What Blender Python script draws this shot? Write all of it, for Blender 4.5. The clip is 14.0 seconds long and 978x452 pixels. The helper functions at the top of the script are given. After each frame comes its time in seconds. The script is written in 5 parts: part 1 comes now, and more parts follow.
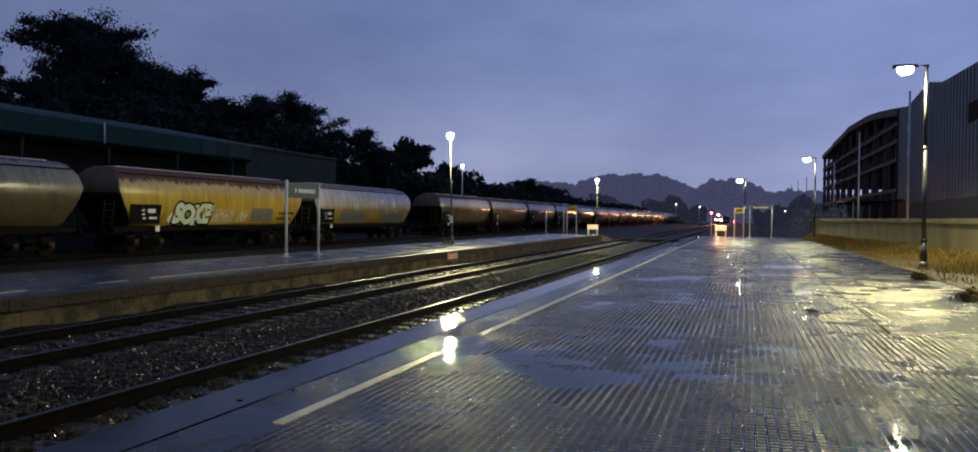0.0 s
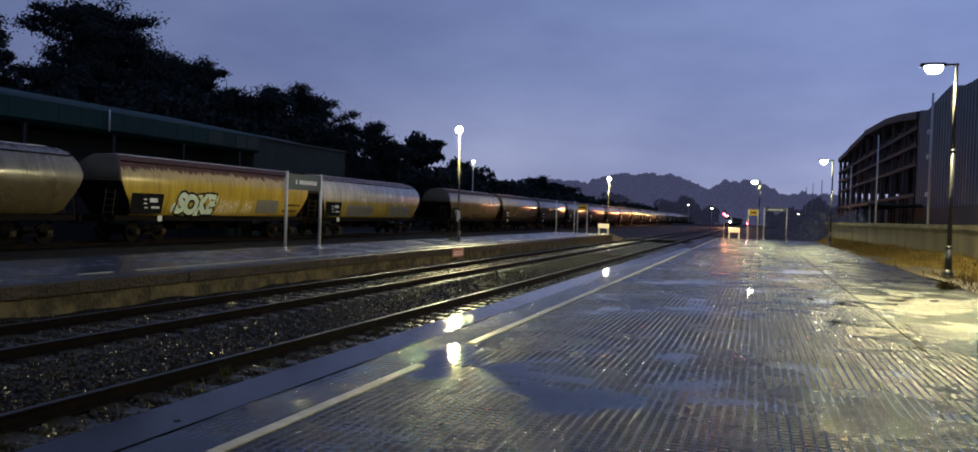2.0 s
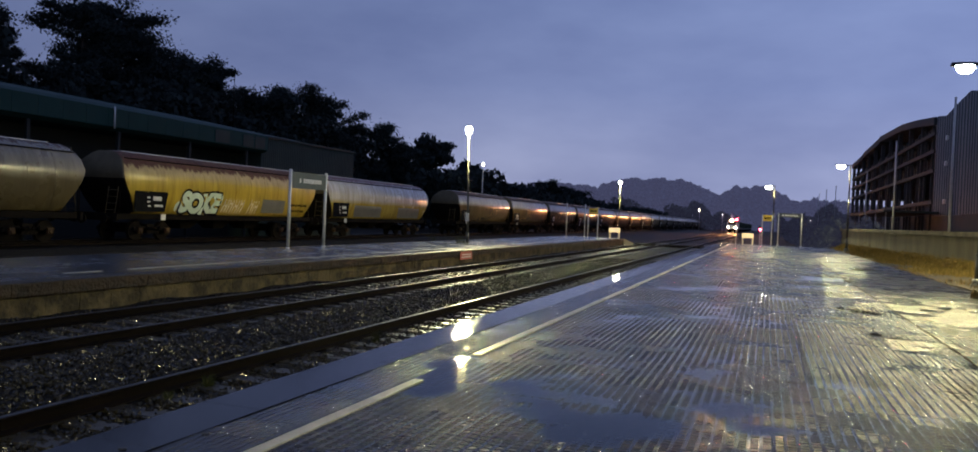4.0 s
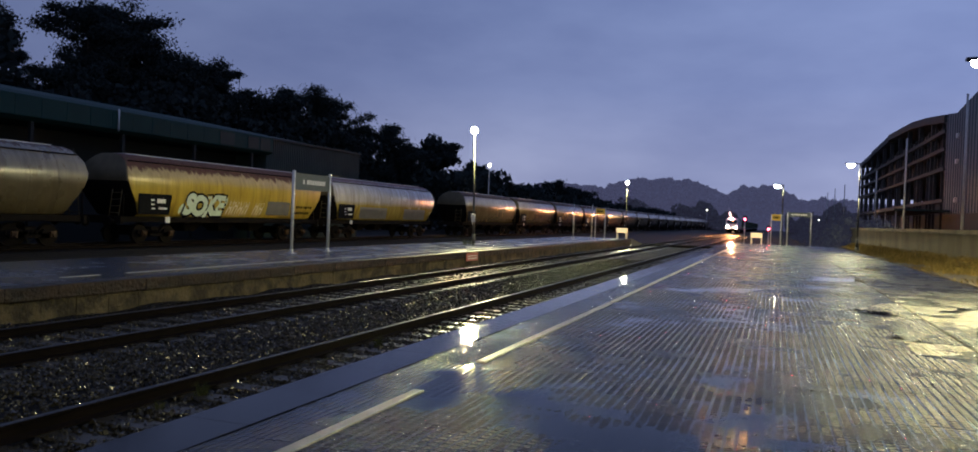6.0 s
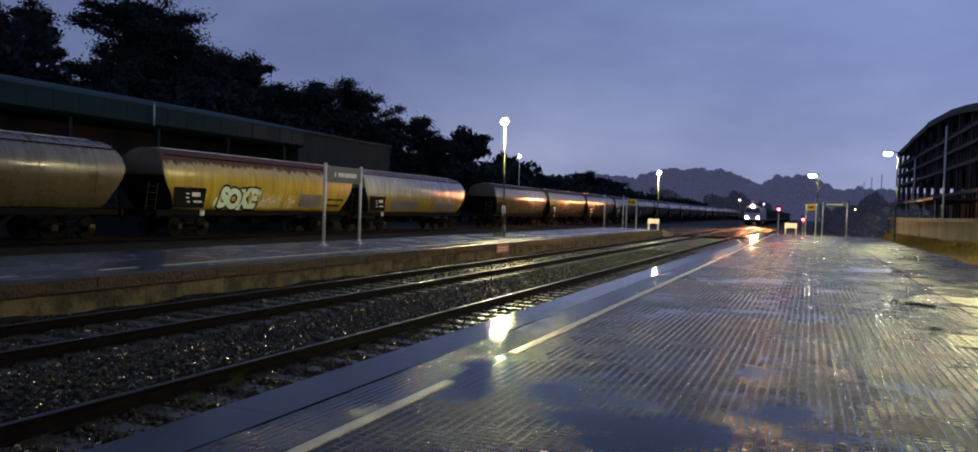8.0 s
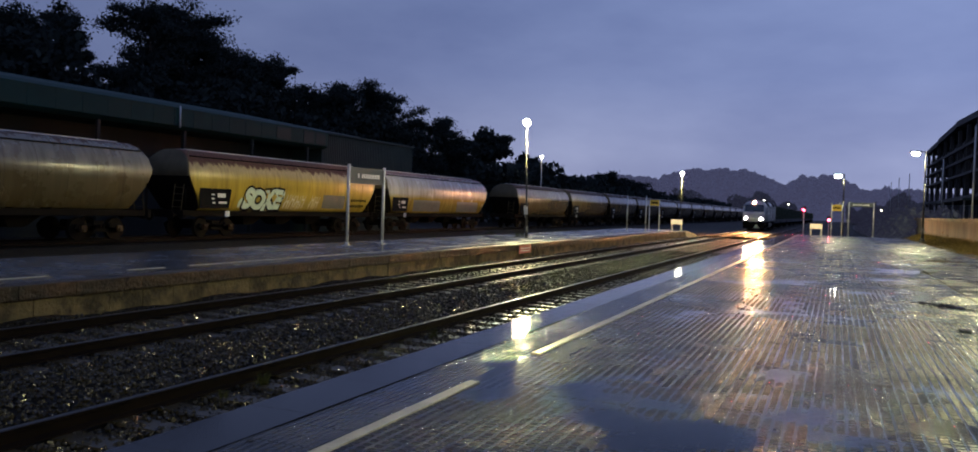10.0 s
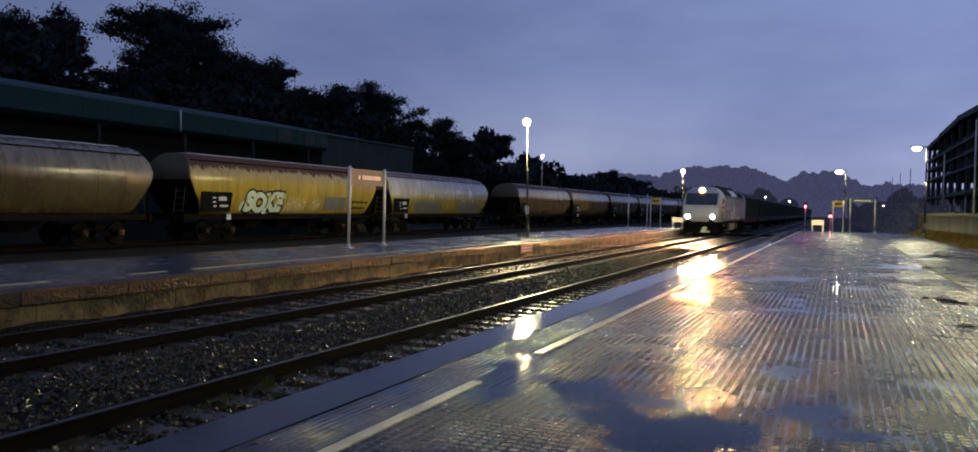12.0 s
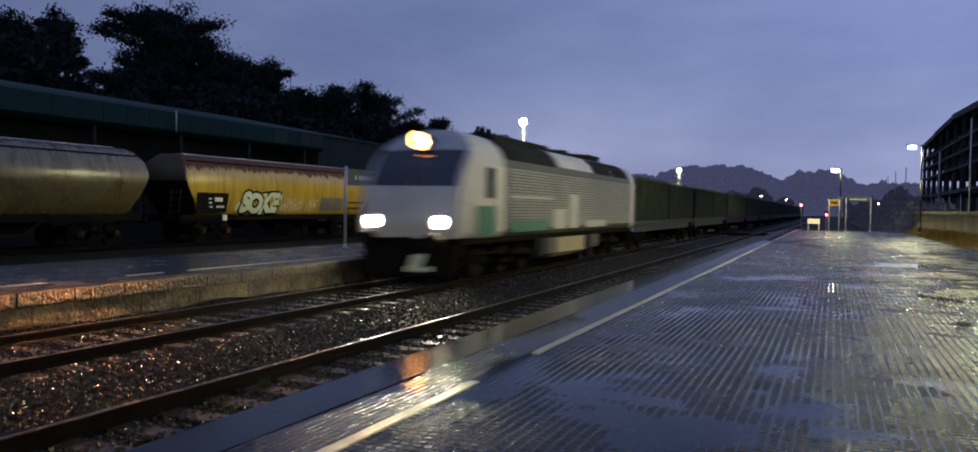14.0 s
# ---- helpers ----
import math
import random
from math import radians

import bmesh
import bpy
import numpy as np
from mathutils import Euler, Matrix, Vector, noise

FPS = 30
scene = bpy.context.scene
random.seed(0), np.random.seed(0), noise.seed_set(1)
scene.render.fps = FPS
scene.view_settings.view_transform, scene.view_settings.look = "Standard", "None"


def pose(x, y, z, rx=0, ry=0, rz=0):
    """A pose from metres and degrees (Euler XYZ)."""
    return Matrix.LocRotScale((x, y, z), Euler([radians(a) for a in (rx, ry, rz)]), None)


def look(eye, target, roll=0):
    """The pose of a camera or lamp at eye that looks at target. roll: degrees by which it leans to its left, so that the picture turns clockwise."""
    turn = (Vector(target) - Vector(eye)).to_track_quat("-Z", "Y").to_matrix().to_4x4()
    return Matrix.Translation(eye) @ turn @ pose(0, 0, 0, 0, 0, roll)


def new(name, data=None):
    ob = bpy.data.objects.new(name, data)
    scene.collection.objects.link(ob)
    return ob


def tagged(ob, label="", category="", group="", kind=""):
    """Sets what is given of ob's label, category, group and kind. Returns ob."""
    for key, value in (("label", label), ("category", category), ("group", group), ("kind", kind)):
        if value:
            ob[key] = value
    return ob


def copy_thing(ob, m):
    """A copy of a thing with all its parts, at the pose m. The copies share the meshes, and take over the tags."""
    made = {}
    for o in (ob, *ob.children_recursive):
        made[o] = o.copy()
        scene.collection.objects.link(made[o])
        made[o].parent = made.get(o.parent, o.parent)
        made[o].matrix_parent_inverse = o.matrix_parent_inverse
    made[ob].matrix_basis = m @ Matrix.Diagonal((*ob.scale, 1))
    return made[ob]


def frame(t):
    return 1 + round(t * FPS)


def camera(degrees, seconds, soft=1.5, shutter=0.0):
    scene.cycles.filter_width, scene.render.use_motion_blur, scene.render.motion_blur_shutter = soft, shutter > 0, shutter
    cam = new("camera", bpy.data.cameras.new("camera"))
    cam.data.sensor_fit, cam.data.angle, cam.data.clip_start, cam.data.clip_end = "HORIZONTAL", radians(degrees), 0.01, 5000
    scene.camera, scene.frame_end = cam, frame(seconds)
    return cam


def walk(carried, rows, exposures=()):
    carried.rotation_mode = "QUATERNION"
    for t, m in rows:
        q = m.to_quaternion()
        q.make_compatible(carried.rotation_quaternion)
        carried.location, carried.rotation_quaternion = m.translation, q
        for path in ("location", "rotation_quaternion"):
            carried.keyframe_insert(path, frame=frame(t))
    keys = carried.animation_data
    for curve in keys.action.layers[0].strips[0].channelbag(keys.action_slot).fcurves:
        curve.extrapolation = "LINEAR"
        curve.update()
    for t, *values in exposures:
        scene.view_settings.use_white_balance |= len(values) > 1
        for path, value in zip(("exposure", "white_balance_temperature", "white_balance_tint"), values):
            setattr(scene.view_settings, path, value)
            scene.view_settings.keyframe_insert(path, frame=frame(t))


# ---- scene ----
from collections import defaultdict

cam = camera(62.7, 14.0, soft=1.7, shutter=0.9)
PATH = [
    (0, (11.681, 3.603, 1.988), (11.0760, 5.5090, 1.9640), 0.7),
    (0.5, (11.672, 3.885, 1.989), (11.0570, 5.7880, 1.9520), 1.4),
    (1, (11.630, 4.101, 1.977), (11.0090, 6.0020, 1.9390), 1.8),
    (1.5, (11.598, 4.349, 1.975), (10.9700, 6.2480, 1.9420), 1.7),
    (2, (11.580, 4.535, 1.987), (10.9480, 6.4330, 1.9540), 1.9),
    (2.5, (11.605, 4.746, 1.977), (10.9670, 6.6420, 1.9500), 2.4),
    (3, (11.514, 4.950, 1.955), (10.8660, 6.8420, 1.9280), 2.6),
    (5.5, (11.171, 5.749, 1.911), (10.5070, 7.6350, 1.8880), 2.3),
    (6, (11.202, 5.745, 1.919), (10.5320, 7.6288, 1.8954), 2.2),
    (6.5, (11.202, 5.745, 1.919), (10.5270, 7.6268, 1.8984), 2),
    (7, (11.202, 5.745, 1.919), (10.5130, 7.6218, 1.8934), 2),
    (7.5, (11.202, 5.745, 1.919), (10.4960, 7.6158, 1.8874), 2),
    (8, (11.202, 5.745, 1.919), (10.4620, 7.6018, 1.8714), 1.9),
    (8.2, (11.202, 5.740, 1.920), (10.4550, 7.5940, 1.8720), 1.9),
    (10.5, (11.203, 5.704, 1.924), (10.4068, 7.5377, 1.8763), 1.8),
    (11, (11.203, 5.704, 1.924), (10.4078, 7.5377, 1.8773), 1.6),
    (11.5, (11.203, 5.704, 1.924), (10.4068, 7.5377, 1.8763), 1.4),
    (12, (11.203, 5.704, 1.924), (10.4088, 7.5397, 1.8763), 1.2),
    (12.5, (11.203, 5.704, 1.924), (10.4108, 7.5397, 1.8753), 1.2),
    (13, (11.203, 5.704, 1.924), (10.4148, 7.5407, 1.8763), 1.1),
    (13.5, (11.203, 5.704, 1.924), (10.4168, 7.5417, 1.8773), 1),
    (14, (11.203, 5.704, 1.924), (10.4168, 7.5427, 1.8763), 1),
]
walk(cam, [(t, look(eye, target, roll)) for t, eye, target, roll in PATH])


# ---- world and lights ----
def make_world():
    w = bpy.data.worlds.new("dusk_sky")
    scene.world = w
    w.use_nodes = True
    nt = w.node_tree
    nt.nodes.clear()
    out = nt.nodes.new("ShaderNodeOutputWorld")
    bg = nt.nodes.new("ShaderNodeBackground")
    co = nt.nodes.new("ShaderNodeTexCoord")
    sep = nt.nodes.new("ShaderNodeSeparateXYZ")
    ramp = nt.nodes.new("ShaderNodeValToRGB")
    mapn = nt.nodes.new("ShaderNodeMapping")
    mapn.inputs["Scale"].default_value = (1.0, 1.0, 2.6)
    noi = nt.nodes.new("ShaderNodeTexNoise")
    noi.inputs["Scale"].default_value = 2.6
    noi.inputs["Detail"].default_value = 5
    noi.inputs["Roughness"].default_value = 0.55
    cr = nt.nodes.new("ShaderNodeValToRGB")
    cr.color_ramp.elements[0].position, cr.color_ramp.elements[1].position = 0.3, 0.75
    cr.color_ramp.elements[0].color = (0.76, 0.78, 0.84, 1)
    cr.color_ramp.elements[1].color = (1.26, 1.23, 1.16, 1)
    mul = nt.nodes.new("ShaderNodeMix")
    mul.data_type, mul.blend_type = "RGBA", "MULTIPLY"
    mul.inputs["Factor"].default_value = 1.0
    e = ramp.color_ramp.elements
    e[0].position, e[0].color = 0.0, (0.222, 0.245, 0.400, 1)
    e[1].position, e[1].color = 1.0, (0.099, 0.140, 0.300, 1)
    for p, c in ((0.07, (0.238, 0.272, 0.450, 1)), (0.16, (0.174, 0.220, 0.412, 1)), (0.32, (0.127, 0.176, 0.362, 1))):
        k = e.new(p)
        k.color = c
    L = nt.links.new
    L(co.outputs["Generated"], sep.inputs[0])
    L(sep.outputs["Z"], ramp.inputs[0])
    L(co.outputs["Generated"], mapn.inputs[0])
    L(mapn.outputs[0], noi.inputs["Vector"])
    L(noi.outputs[0], cr.inputs[0])
    L(ramp.outputs[0], mul.inputs[6])
    L(cr.outputs[0], mul.inputs[7])
    east = nt.nodes.new("ShaderNodeMapRange")
    for k, val in zip(("From Min", "From Max", "To Min", "To Max"), (-0.8, 0.25, 0.78, 1.36)):
        east.inputs[k].default_value = val
    glow = nt.nodes.new("ShaderNodeVectorMath")
    glow.operation = "SCALE"
    L(sep.outputs["X"], east.inputs["Value"])
    L(mul.outputs[2], glow.inputs[0])
    L(east.outputs[0], glow.inputs["Scale"])
    L(glow.outputs[0], bg.inputs["Color"])
    bg.inputs["Strength"].default_value = 1.05
    L(bg.outputs[0], out.inputs[0])


make_world()


def street_light(name, at, power, colour, size=0.12):
    d = bpy.data.lights.new(name, "SPOT")
    d.energy, d.color, d.shadow_soft_size = power, colour, size
    d.spot_size, d.spot_blend = radians(172), 0.12
    o = new(name, d)
    o.location = at
    return o


LAMP_COLOUR = (1.0, 0.90, 0.43)


# ---- materials ----
class Nodes:
    """Short hand for building a node material."""

    def __init__(self, name):
        self.m = bpy.data.materials.new(name)
        self.m.use_nodes = True
        self.t = self.m.node_tree
        self.bsdf = self.t.nodes["Principled BSDF"]
        self.out = self.t.nodes["Material Output"]

    def node(self, kind, **kw):
        n = self.t.nodes.new(kind)
        for k, v in kw.items():
            n.inputs[k.replace("_", " ")].default_value = v
        return n

    def link(self, a, b):
        self.t.links.new(a, b)

    def coords(self, scale=(1, 1, 1), local=True):
        c = self.t.nodes.new("ShaderNodeTexCoord") if local else self.t.nodes.new("ShaderNodeNewGeometry")
        mp = self.t.nodes.new("ShaderNodeMapping")
        mp.inputs["Scale"].default_value = scale
        self.link(c.outputs["Object"] if local else c.outputs["Position"], mp.inputs[0])
        return mp.outputs[0]

    def noise(self, vec, scale, detail=4, rough=0.55):
        n = self.node("ShaderNodeTexNoise", Scale=scale, Detail=detail, Roughness=rough)
        self.link(vec, n.inputs["Vector"])
        return n.outputs[0]

    def ramp(self, fac, stops):
        r = self.t.nodes.new("ShaderNodeValToRGB")
        el = r.color_ramp.elements
        el[0].position, el[0].color = stops[0][0], (*stops[0][1], 1)
        el[1].position, el[1].color = stops[-1][0], (*stops[-1][1], 1)
        for p, c in stops[1:-1]:
            k = el.new(p)
            k.color = (*c, 1)
        self.link(fac, r.inputs[0])
        return r.outputs[0]

    def mix(self, fac, a, b, mode="MIX"):
        n = self.t.nodes.new("ShaderNodeMix")
        n.data_type, n.blend_type = "RGBA", mode
        for sock, v in ((n.inputs[0], fac), (n.inputs[6], a), (n.inputs[7], b)):
            if isinstance(v, (int, float)):
                sock.default_value = v
            elif isinstance(v, tuple):
                sock.default_value = (*v, 1)
            else:
                self.link(v, sock)
        return n.outputs[2]

    def math(self, op, a, b=0.0, c=0.0):
        n = self.t.nodes.new("ShaderNodeMath")
        n.operation = op
        for sock, v in zip(n.inputs, (a, b, c)):
            if isinstance(v, (int, float)):
                sock.default_value = v
            else:
                self.link(v, sock)
        return n.outputs[0]

    def bump(self, height, strength=0.3, dist=0.01):
        b = self.node("ShaderNodeBump", Strength=strength, Distance=dist)
        self.link(height, b.inputs["Height"])
        self.link(b.outputs[0], self.bsdf.inputs["Normal"])

    def set(self, colour=None, rough=None, metal=None, spec=None):
        for key, v in (("Base Color", colour), ("Roughness", rough), ("Metallic", metal), ("Specular IOR Level", spec)):
            if v is None:
                continue
            s = self.bsdf.inputs[key]
            if isinstance(v, (int, float)):
                s.default_value = v
            elif isinstance(v, tuple):
                s.default_value = (*v, 1)
            else:
                self.link(v, s)
        return self.m


def mat_surface(name, dark, light, scale=3.0, rough=(0.5, 0.8), metal=0.0, grain=40.0, relief=0.3, dist=0.01, local=True, stretch=(1, 1, 1), random_tint=0.0, spread=0.2, spec=0.5):
    """Two-scale stained surface with grain and relief."""
    n = Nodes(name)
    v = n.coords(stretch, local)
    big = n.noise(v, scale, 5, 0.6)
    fine = n.noise(v, grain, 3, 0.6)
    col = n.ramp(big, [(0.5 - spread, dark), (0.5 + spread, light)])
    col = n.mix(0.35, col, n.ramp(fine, [(0.3, dark), (0.75, light)]))
    if random_tint:
        oi = n.t.nodes.new("ShaderNodeObjectInfo")
        g = n.ramp(oi.outputs["Random"], [(0.0, (1 - random_tint,) * 3), (1.0, (1.0,) * 3)])
        col = n.mix(1.0, col, g, "MULTIPLY")
    r = n.math("MULTIPLY_ADD", fine, rough[1] - rough[0], rough[0])
    n.bump(fine, relief, dist)
    return n.set(col, r, metal, spec)


def mat_plain(name, colour, rough=0.5, metal=0.0):
    n = Nodes(name)
    v = n.coords()
    f = n.noise(v, 12.0, 3)
    dark = tuple(c * 0.75 for c in colour)
    return n.set(n.ramp(f, [(0.35, dark), (0.65, colour)]), rough, metal)


def mat_glow(name, colour, strength):
    n = Nodes(name)
    n.set(colour, 0.3)
    n.bsdf.inputs["Emission Color"].default_value = (*colour, 1)
    n.bsdf.inputs["Emission Strength"].default_value = strength
    return n.m


def mat_glass(name, tint=(0.02, 0.025, 0.03)):
    n = Nodes(name)
    n.set(tint, 0.05, 0.0, 0.8)
    return n.m


def mat_water(name):
    n = Nodes(name)
    v = n.coords(local=False)
    glossy = n.node("ShaderNodeBsdfGlossy", Roughness=0.035)
    clear = n.node("ShaderNodeBsdfTransparent")
    clear.inputs["Color"].default_value = (0.86, 0.87, 0.88, 1)
    fres = n.node("ShaderNodeFresnel", IOR=1.33)
    mixs = n.t.nodes.new("ShaderNodeMixShader")
    b = n.node("ShaderNodeBump", Strength=0.07, Distance=0.01)
    n.link(n.noise(v, 14.0, 3), b.inputs["Height"])
    n.link(b.outputs[0], glossy.inputs["Normal"])
    n.link(fres.outputs[0], mixs.inputs[0])
    n.link(clear.outputs[0], mixs.inputs[1])
    n.link(glossy.outputs[0], mixs.inputs[2])
    n.link(mixs.outputs[0], n.out.inputs["Surface"])
    return n.m


def mat_wet_paving(name, dark, light, rough=(0.12, 0.42), spec=0.5, bump=0.75, grit_rough=0.12):
    """Wet concrete: damp film patches are smoother and darker."""
    n = Nodes(name)
    v = n.coords(local=False)
    big = n.noise(v, 0.8, 6, 0.62)
    fine = n.noise(v, 60.0, 3, 0.6)
    mid = n.noise(v, 6.0, 4, 0.6)
    col = n.ramp(mid, [(0.3, dark), (0.72, light)])
    col = n.mix(0.3, col, n.ramp(fine, [(0.3, dark), (0.75, light)]))
    oi = n.t.nodes.new("ShaderNodeObjectInfo")
    col = n.mix(1.0, col, n.ramp(oi.outputs["Random"], [(0.0, (0.8, 0.8, 0.8)), (1.0, (1.0, 1.0, 1.0))]), "MULTIPLY")
    film = n.ramp(big, [(0.42, (rough[0],) * 3), (0.57, (rough[1],) * 3)])
    r = n.math("MULTIPLY_ADD", fine, grit_rough, film)
    grit = n.noise(v, 140.0, 2, 0.5)
    n.bump(n.math("ADD", n.math("MULTIPLY", fine, 0.6), grit), bump, 0.007)
    return n.set(col, r, 0.0, spec)


M = {}
M["tile"] = mat_wet_paving("wet_paving_tile", (0.006, 0.0055, 0.005), (0.018, 0.0165, 0.014), (0.12, 0.34), 0.115, 0.85)
M["tile_edge"] = mat_wet_paving("wet_paving_tile_edge", (0.008, 0.0075, 0.007), (0.026, 0.024, 0.021), (0.05, 0.10), 1.0)
M["coping"] = mat_wet_paving("wet_coping", (0.003, 0.003, 0.004), (0.008, 0.008, 0.009), (0.02, 0.06), 0.13, 0.05, 0.03)
M["slab"] = mat_wet_paving("wet_platform_slab", (0.012, 0.012, 0.014), (0.034, 0.034, 0.037), (0.07, 0.22), 0.5, 0.35)
M["water"] = mat_water("rain_water")
M["line"] = mat_surface("worn_line_paint", (0.20, 0.18, 0.12), (0.52, 0.48, 0.35), 5.0, (0.25, 0.45), local=False)
M["ballast"] = mat_surface("ballast_stone", (0.002, 0.0018, 0.0012), (0.028, 0.025, 0.016), 1.2, (0.14, 0.40), grain=14, local=False, spec=0.22)
M["bed"] = mat_surface("ballast_bed", (0.004, 0.0035, 0.003), (0.012, 0.010, 0.008), 2.0, (0.5, 0.8), grain=30, relief=1.0, dist=0.04, local=False, spec=0.15)
M["rail_side"] = mat_surface("rusty_rail", (0.002, 0.0014, 0.001), (0.007, 0.004, 0.003), 4.0, (0.6, 0.8), 0.0, local=False, spec=0.05)
M["rail_top"] = mat_surface("polished_rail_head", (0.035, 0.03, 0.026), (0.085, 0.08, 0.075), 5.0, (0.30, 0.46), 1.0, relief=0.05, local=False)
M["sleeper"] = mat_surface("wet_concrete_sleeper", (0.010, 0.009, 0.006), (0.042, 0.036, 0.027), 3.0, (0.22, 0.45), spec=0.35)
M["face"] = mat_surface("mossy_platform_wall", (0.002, 0.0016, 0.0008), (0.12, 0.09, 0.042), 2.2, (0.5, 0.8), grain=12, relief=0.9, dist=0.04, local=False, random_tint=0.2, spread=0.09, spec=0.25)
M["lip"] = mat_surface("weathered_platform_lip", (0.0012, 0.0009, 0.0005), (0.032, 0.019, 0.007), 2.6, (0.4, 0.7), grain=13, relief=1.0, dist=0.05, local=False, random_tint=0.1, spread=0.1, spec=0.3)
M["earth"] = mat_surface("wet_earth_ground", (0.008, 0.007, 0.005), (0.024, 0.020, 0.013), 0.25, (0.6, 0.9), grain=6, relief=0.8, dist=0.05, local=False, spec=0.2)
M["wall"] = mat_surface("stained_concrete_wall", (0.030, 0.026, 0.012), (0.125, 0.105, 0.058), 0.9, (0.6, 0.9), grain=14, relief=0.4, dist=0.02, local=False, stretch=(1, 1, 0.22), spread=0.16)
# pale warm tone carries the yellow lamplight on the ramp
M["ramp"] = mat_surface("yellow_lit_concrete", (0.10, 0.09, 0.055), (0.24, 0.215, 0.14), 1.4, (0.4, 0.7), grain=14, local=False)
M["galv"] = mat_surface("galvanised_steel", (0.34, 0.34, 0.33), (0.52, 0.52, 0.50), 6.0, (0.35, 0.5), 0.15, relief=0.05)
M["pole"] = mat_surface("dull_grey_lamp_pole", (0.035, 0.035, 0.034), (0.075, 0.074, 0.07), 6.0, (0.45, 0.65), 0.2, relief=0.05)
M["black"] = mat_surface("black_painted_iron", (0.012, 0.012, 0.013), (0.03, 0.03, 0.032), 6.0, (0.3, 0.5), 0.0, relief=0.1)
# near-black grime that also holds the shade below and between vehicles
M["dark"] = mat_surface("grimy_shaded_dark_steel", (0.004, 0.0035, 0.003), (0.012, 0.009, 0.007), 3.0, (0.75, 0.95), 0.0, spec=0.04)
M["lamp_glow"] = mat_glow("lit_street_lamp_bowl", (1.0, 0.97, 0.74), 260.0)


# ---- mesh helpers ----
def part(name, bm, material, parent=None, label=""):
    """Links a bmesh as one mesh object, under a parent if given."""
    me = bpy.data.meshes.new(name)
    bm.to_mesh(me)
    bm.free()
    for m in material if isinstance(material, (list, tuple)) else (material,):
        me.materials.append(m)
    o = new(name, me)
    if parent is not None:
        o.parent = parent
    if label:
        o["label"] = label
    return o


def raw(name, verts, faces, material, parent=None, smooth=False):
    me = bpy.data.meshes.new(name)
    me.from_pydata(verts, [], faces)
    for m in material if isinstance(material, (list, tuple)) else (material,):
        me.materials.append(m)
    if smooth:
        me.polygons.foreach_set("use_smooth", [True] * len(me.polygons))
    me.update()
    o = new(name, me)
    if parent is not None:
        o.parent = parent
    return o


def share(name, mesh, parent, m):
    """Another object on the same mesh."""
    o = new(name, mesh)
    o.parent = parent
    o.matrix_basis = m
    return o


def box(bm, x0, x1, y0, y1, z0, z1, bevel=0.0, mat=0, m=None):
    vs = [bm.verts.new((x, y, z)) for z in (z0, z1) for y in (y0, y1) for x in (x0, x1)]
    fs = [bm.faces.new([vs[i] for i in q]) for q in ((0, 2, 3, 1), (4, 5, 7, 6), (0, 1, 5, 4), (2, 6, 7, 3), (0, 4, 6, 2), (1, 3, 7, 5))]
    for f in fs:
        f.material_index = mat
    if bevel:
        es = list({e for f in fs for e in f.edges})
        r = bmesh.ops.bevel(bm, geom=es, offset=bevel, segments=2, profile=0.5, affect="EDGES")
        vs = list({v for f in r["faces"] for v in f.verts} | {v for v in vs if v.is_valid})
        for f in r["faces"]:
            f.material_index = mat
    if m is not None:
        bmesh.ops.transform(bm, matrix=m, verts=[v for v in vs if v.is_valid])
    return bm


def rod(bm, a, b, r0, r1=None, seg=10, mat=0, caps=True):
    a, b = Vector(a), Vector(b)
    r1 = r0 if r1 is None else r1
    q = (b - a).to_track_quat("Z", "Y")
    rings = []
    for p, r in ((a, r0), (b, r1)):
        rings.append([bm.verts.new(p + q @ Vector((r * math.cos(k * math.tau / seg), r * math.sin(k * math.tau / seg), 0))) for k in range(seg)])
    for k in range(seg):
        f = bm.faces.new((rings[0][k], rings[0][(k + 1) % seg], rings[1][(k + 1) % seg], rings[1][k]))
        f.smooth, f.material_index = True, mat
    if caps:
        bm.faces.new(rings[0][::-1]).material_index = mat
        bm.faces.new(rings[1]).material_index = mat
    return bm


def loft(bm, rings, mat=0, smooth=True, close=True):
    """Skin a list of closed rings of points."""
    vr = [[bm.verts.new(p) for p in ring] for ring in rings]
    n = len(vr[0])
    for a, b in zip(vr, vr[1:]):
        for k in range(n):
            f = bm.faces.new((a[k], a[(k + 1) % n], b[(k + 1) % n], b[k]))
            f.smooth, f.material_index = smooth, mat
    if close:
        bm.faces.new(vr[0][::-1]).material_index = mat
        bm.faces.new(vr[-1]).material_index = mat
    return bm


def prism(bm, outline, y0, y1, mat=0):
    """Extrude an outline in x, z along y."""
    return loft(bm, [[(x, y0, z) for x, z in outline], [(x, y1, z) for x, z in outline]], mat, False)


def thing(name, label, category, group="", at=(0, 0, 0), kind=""):
    e = new(name)
    e.empty_display_size = 0.2
    e.location = at
    return tagged(e, label, category, group, kind)


BM = bmesh.new
ZP = 0.55   # main platform over rail top
ZL = 0.50   # island platform over rail top
X1, X2, X3, X4 = 0.60, 2.31, 5.11, 6.83   # the four rails
EDGE = 7.66
rng = np.random.default_rng(5)

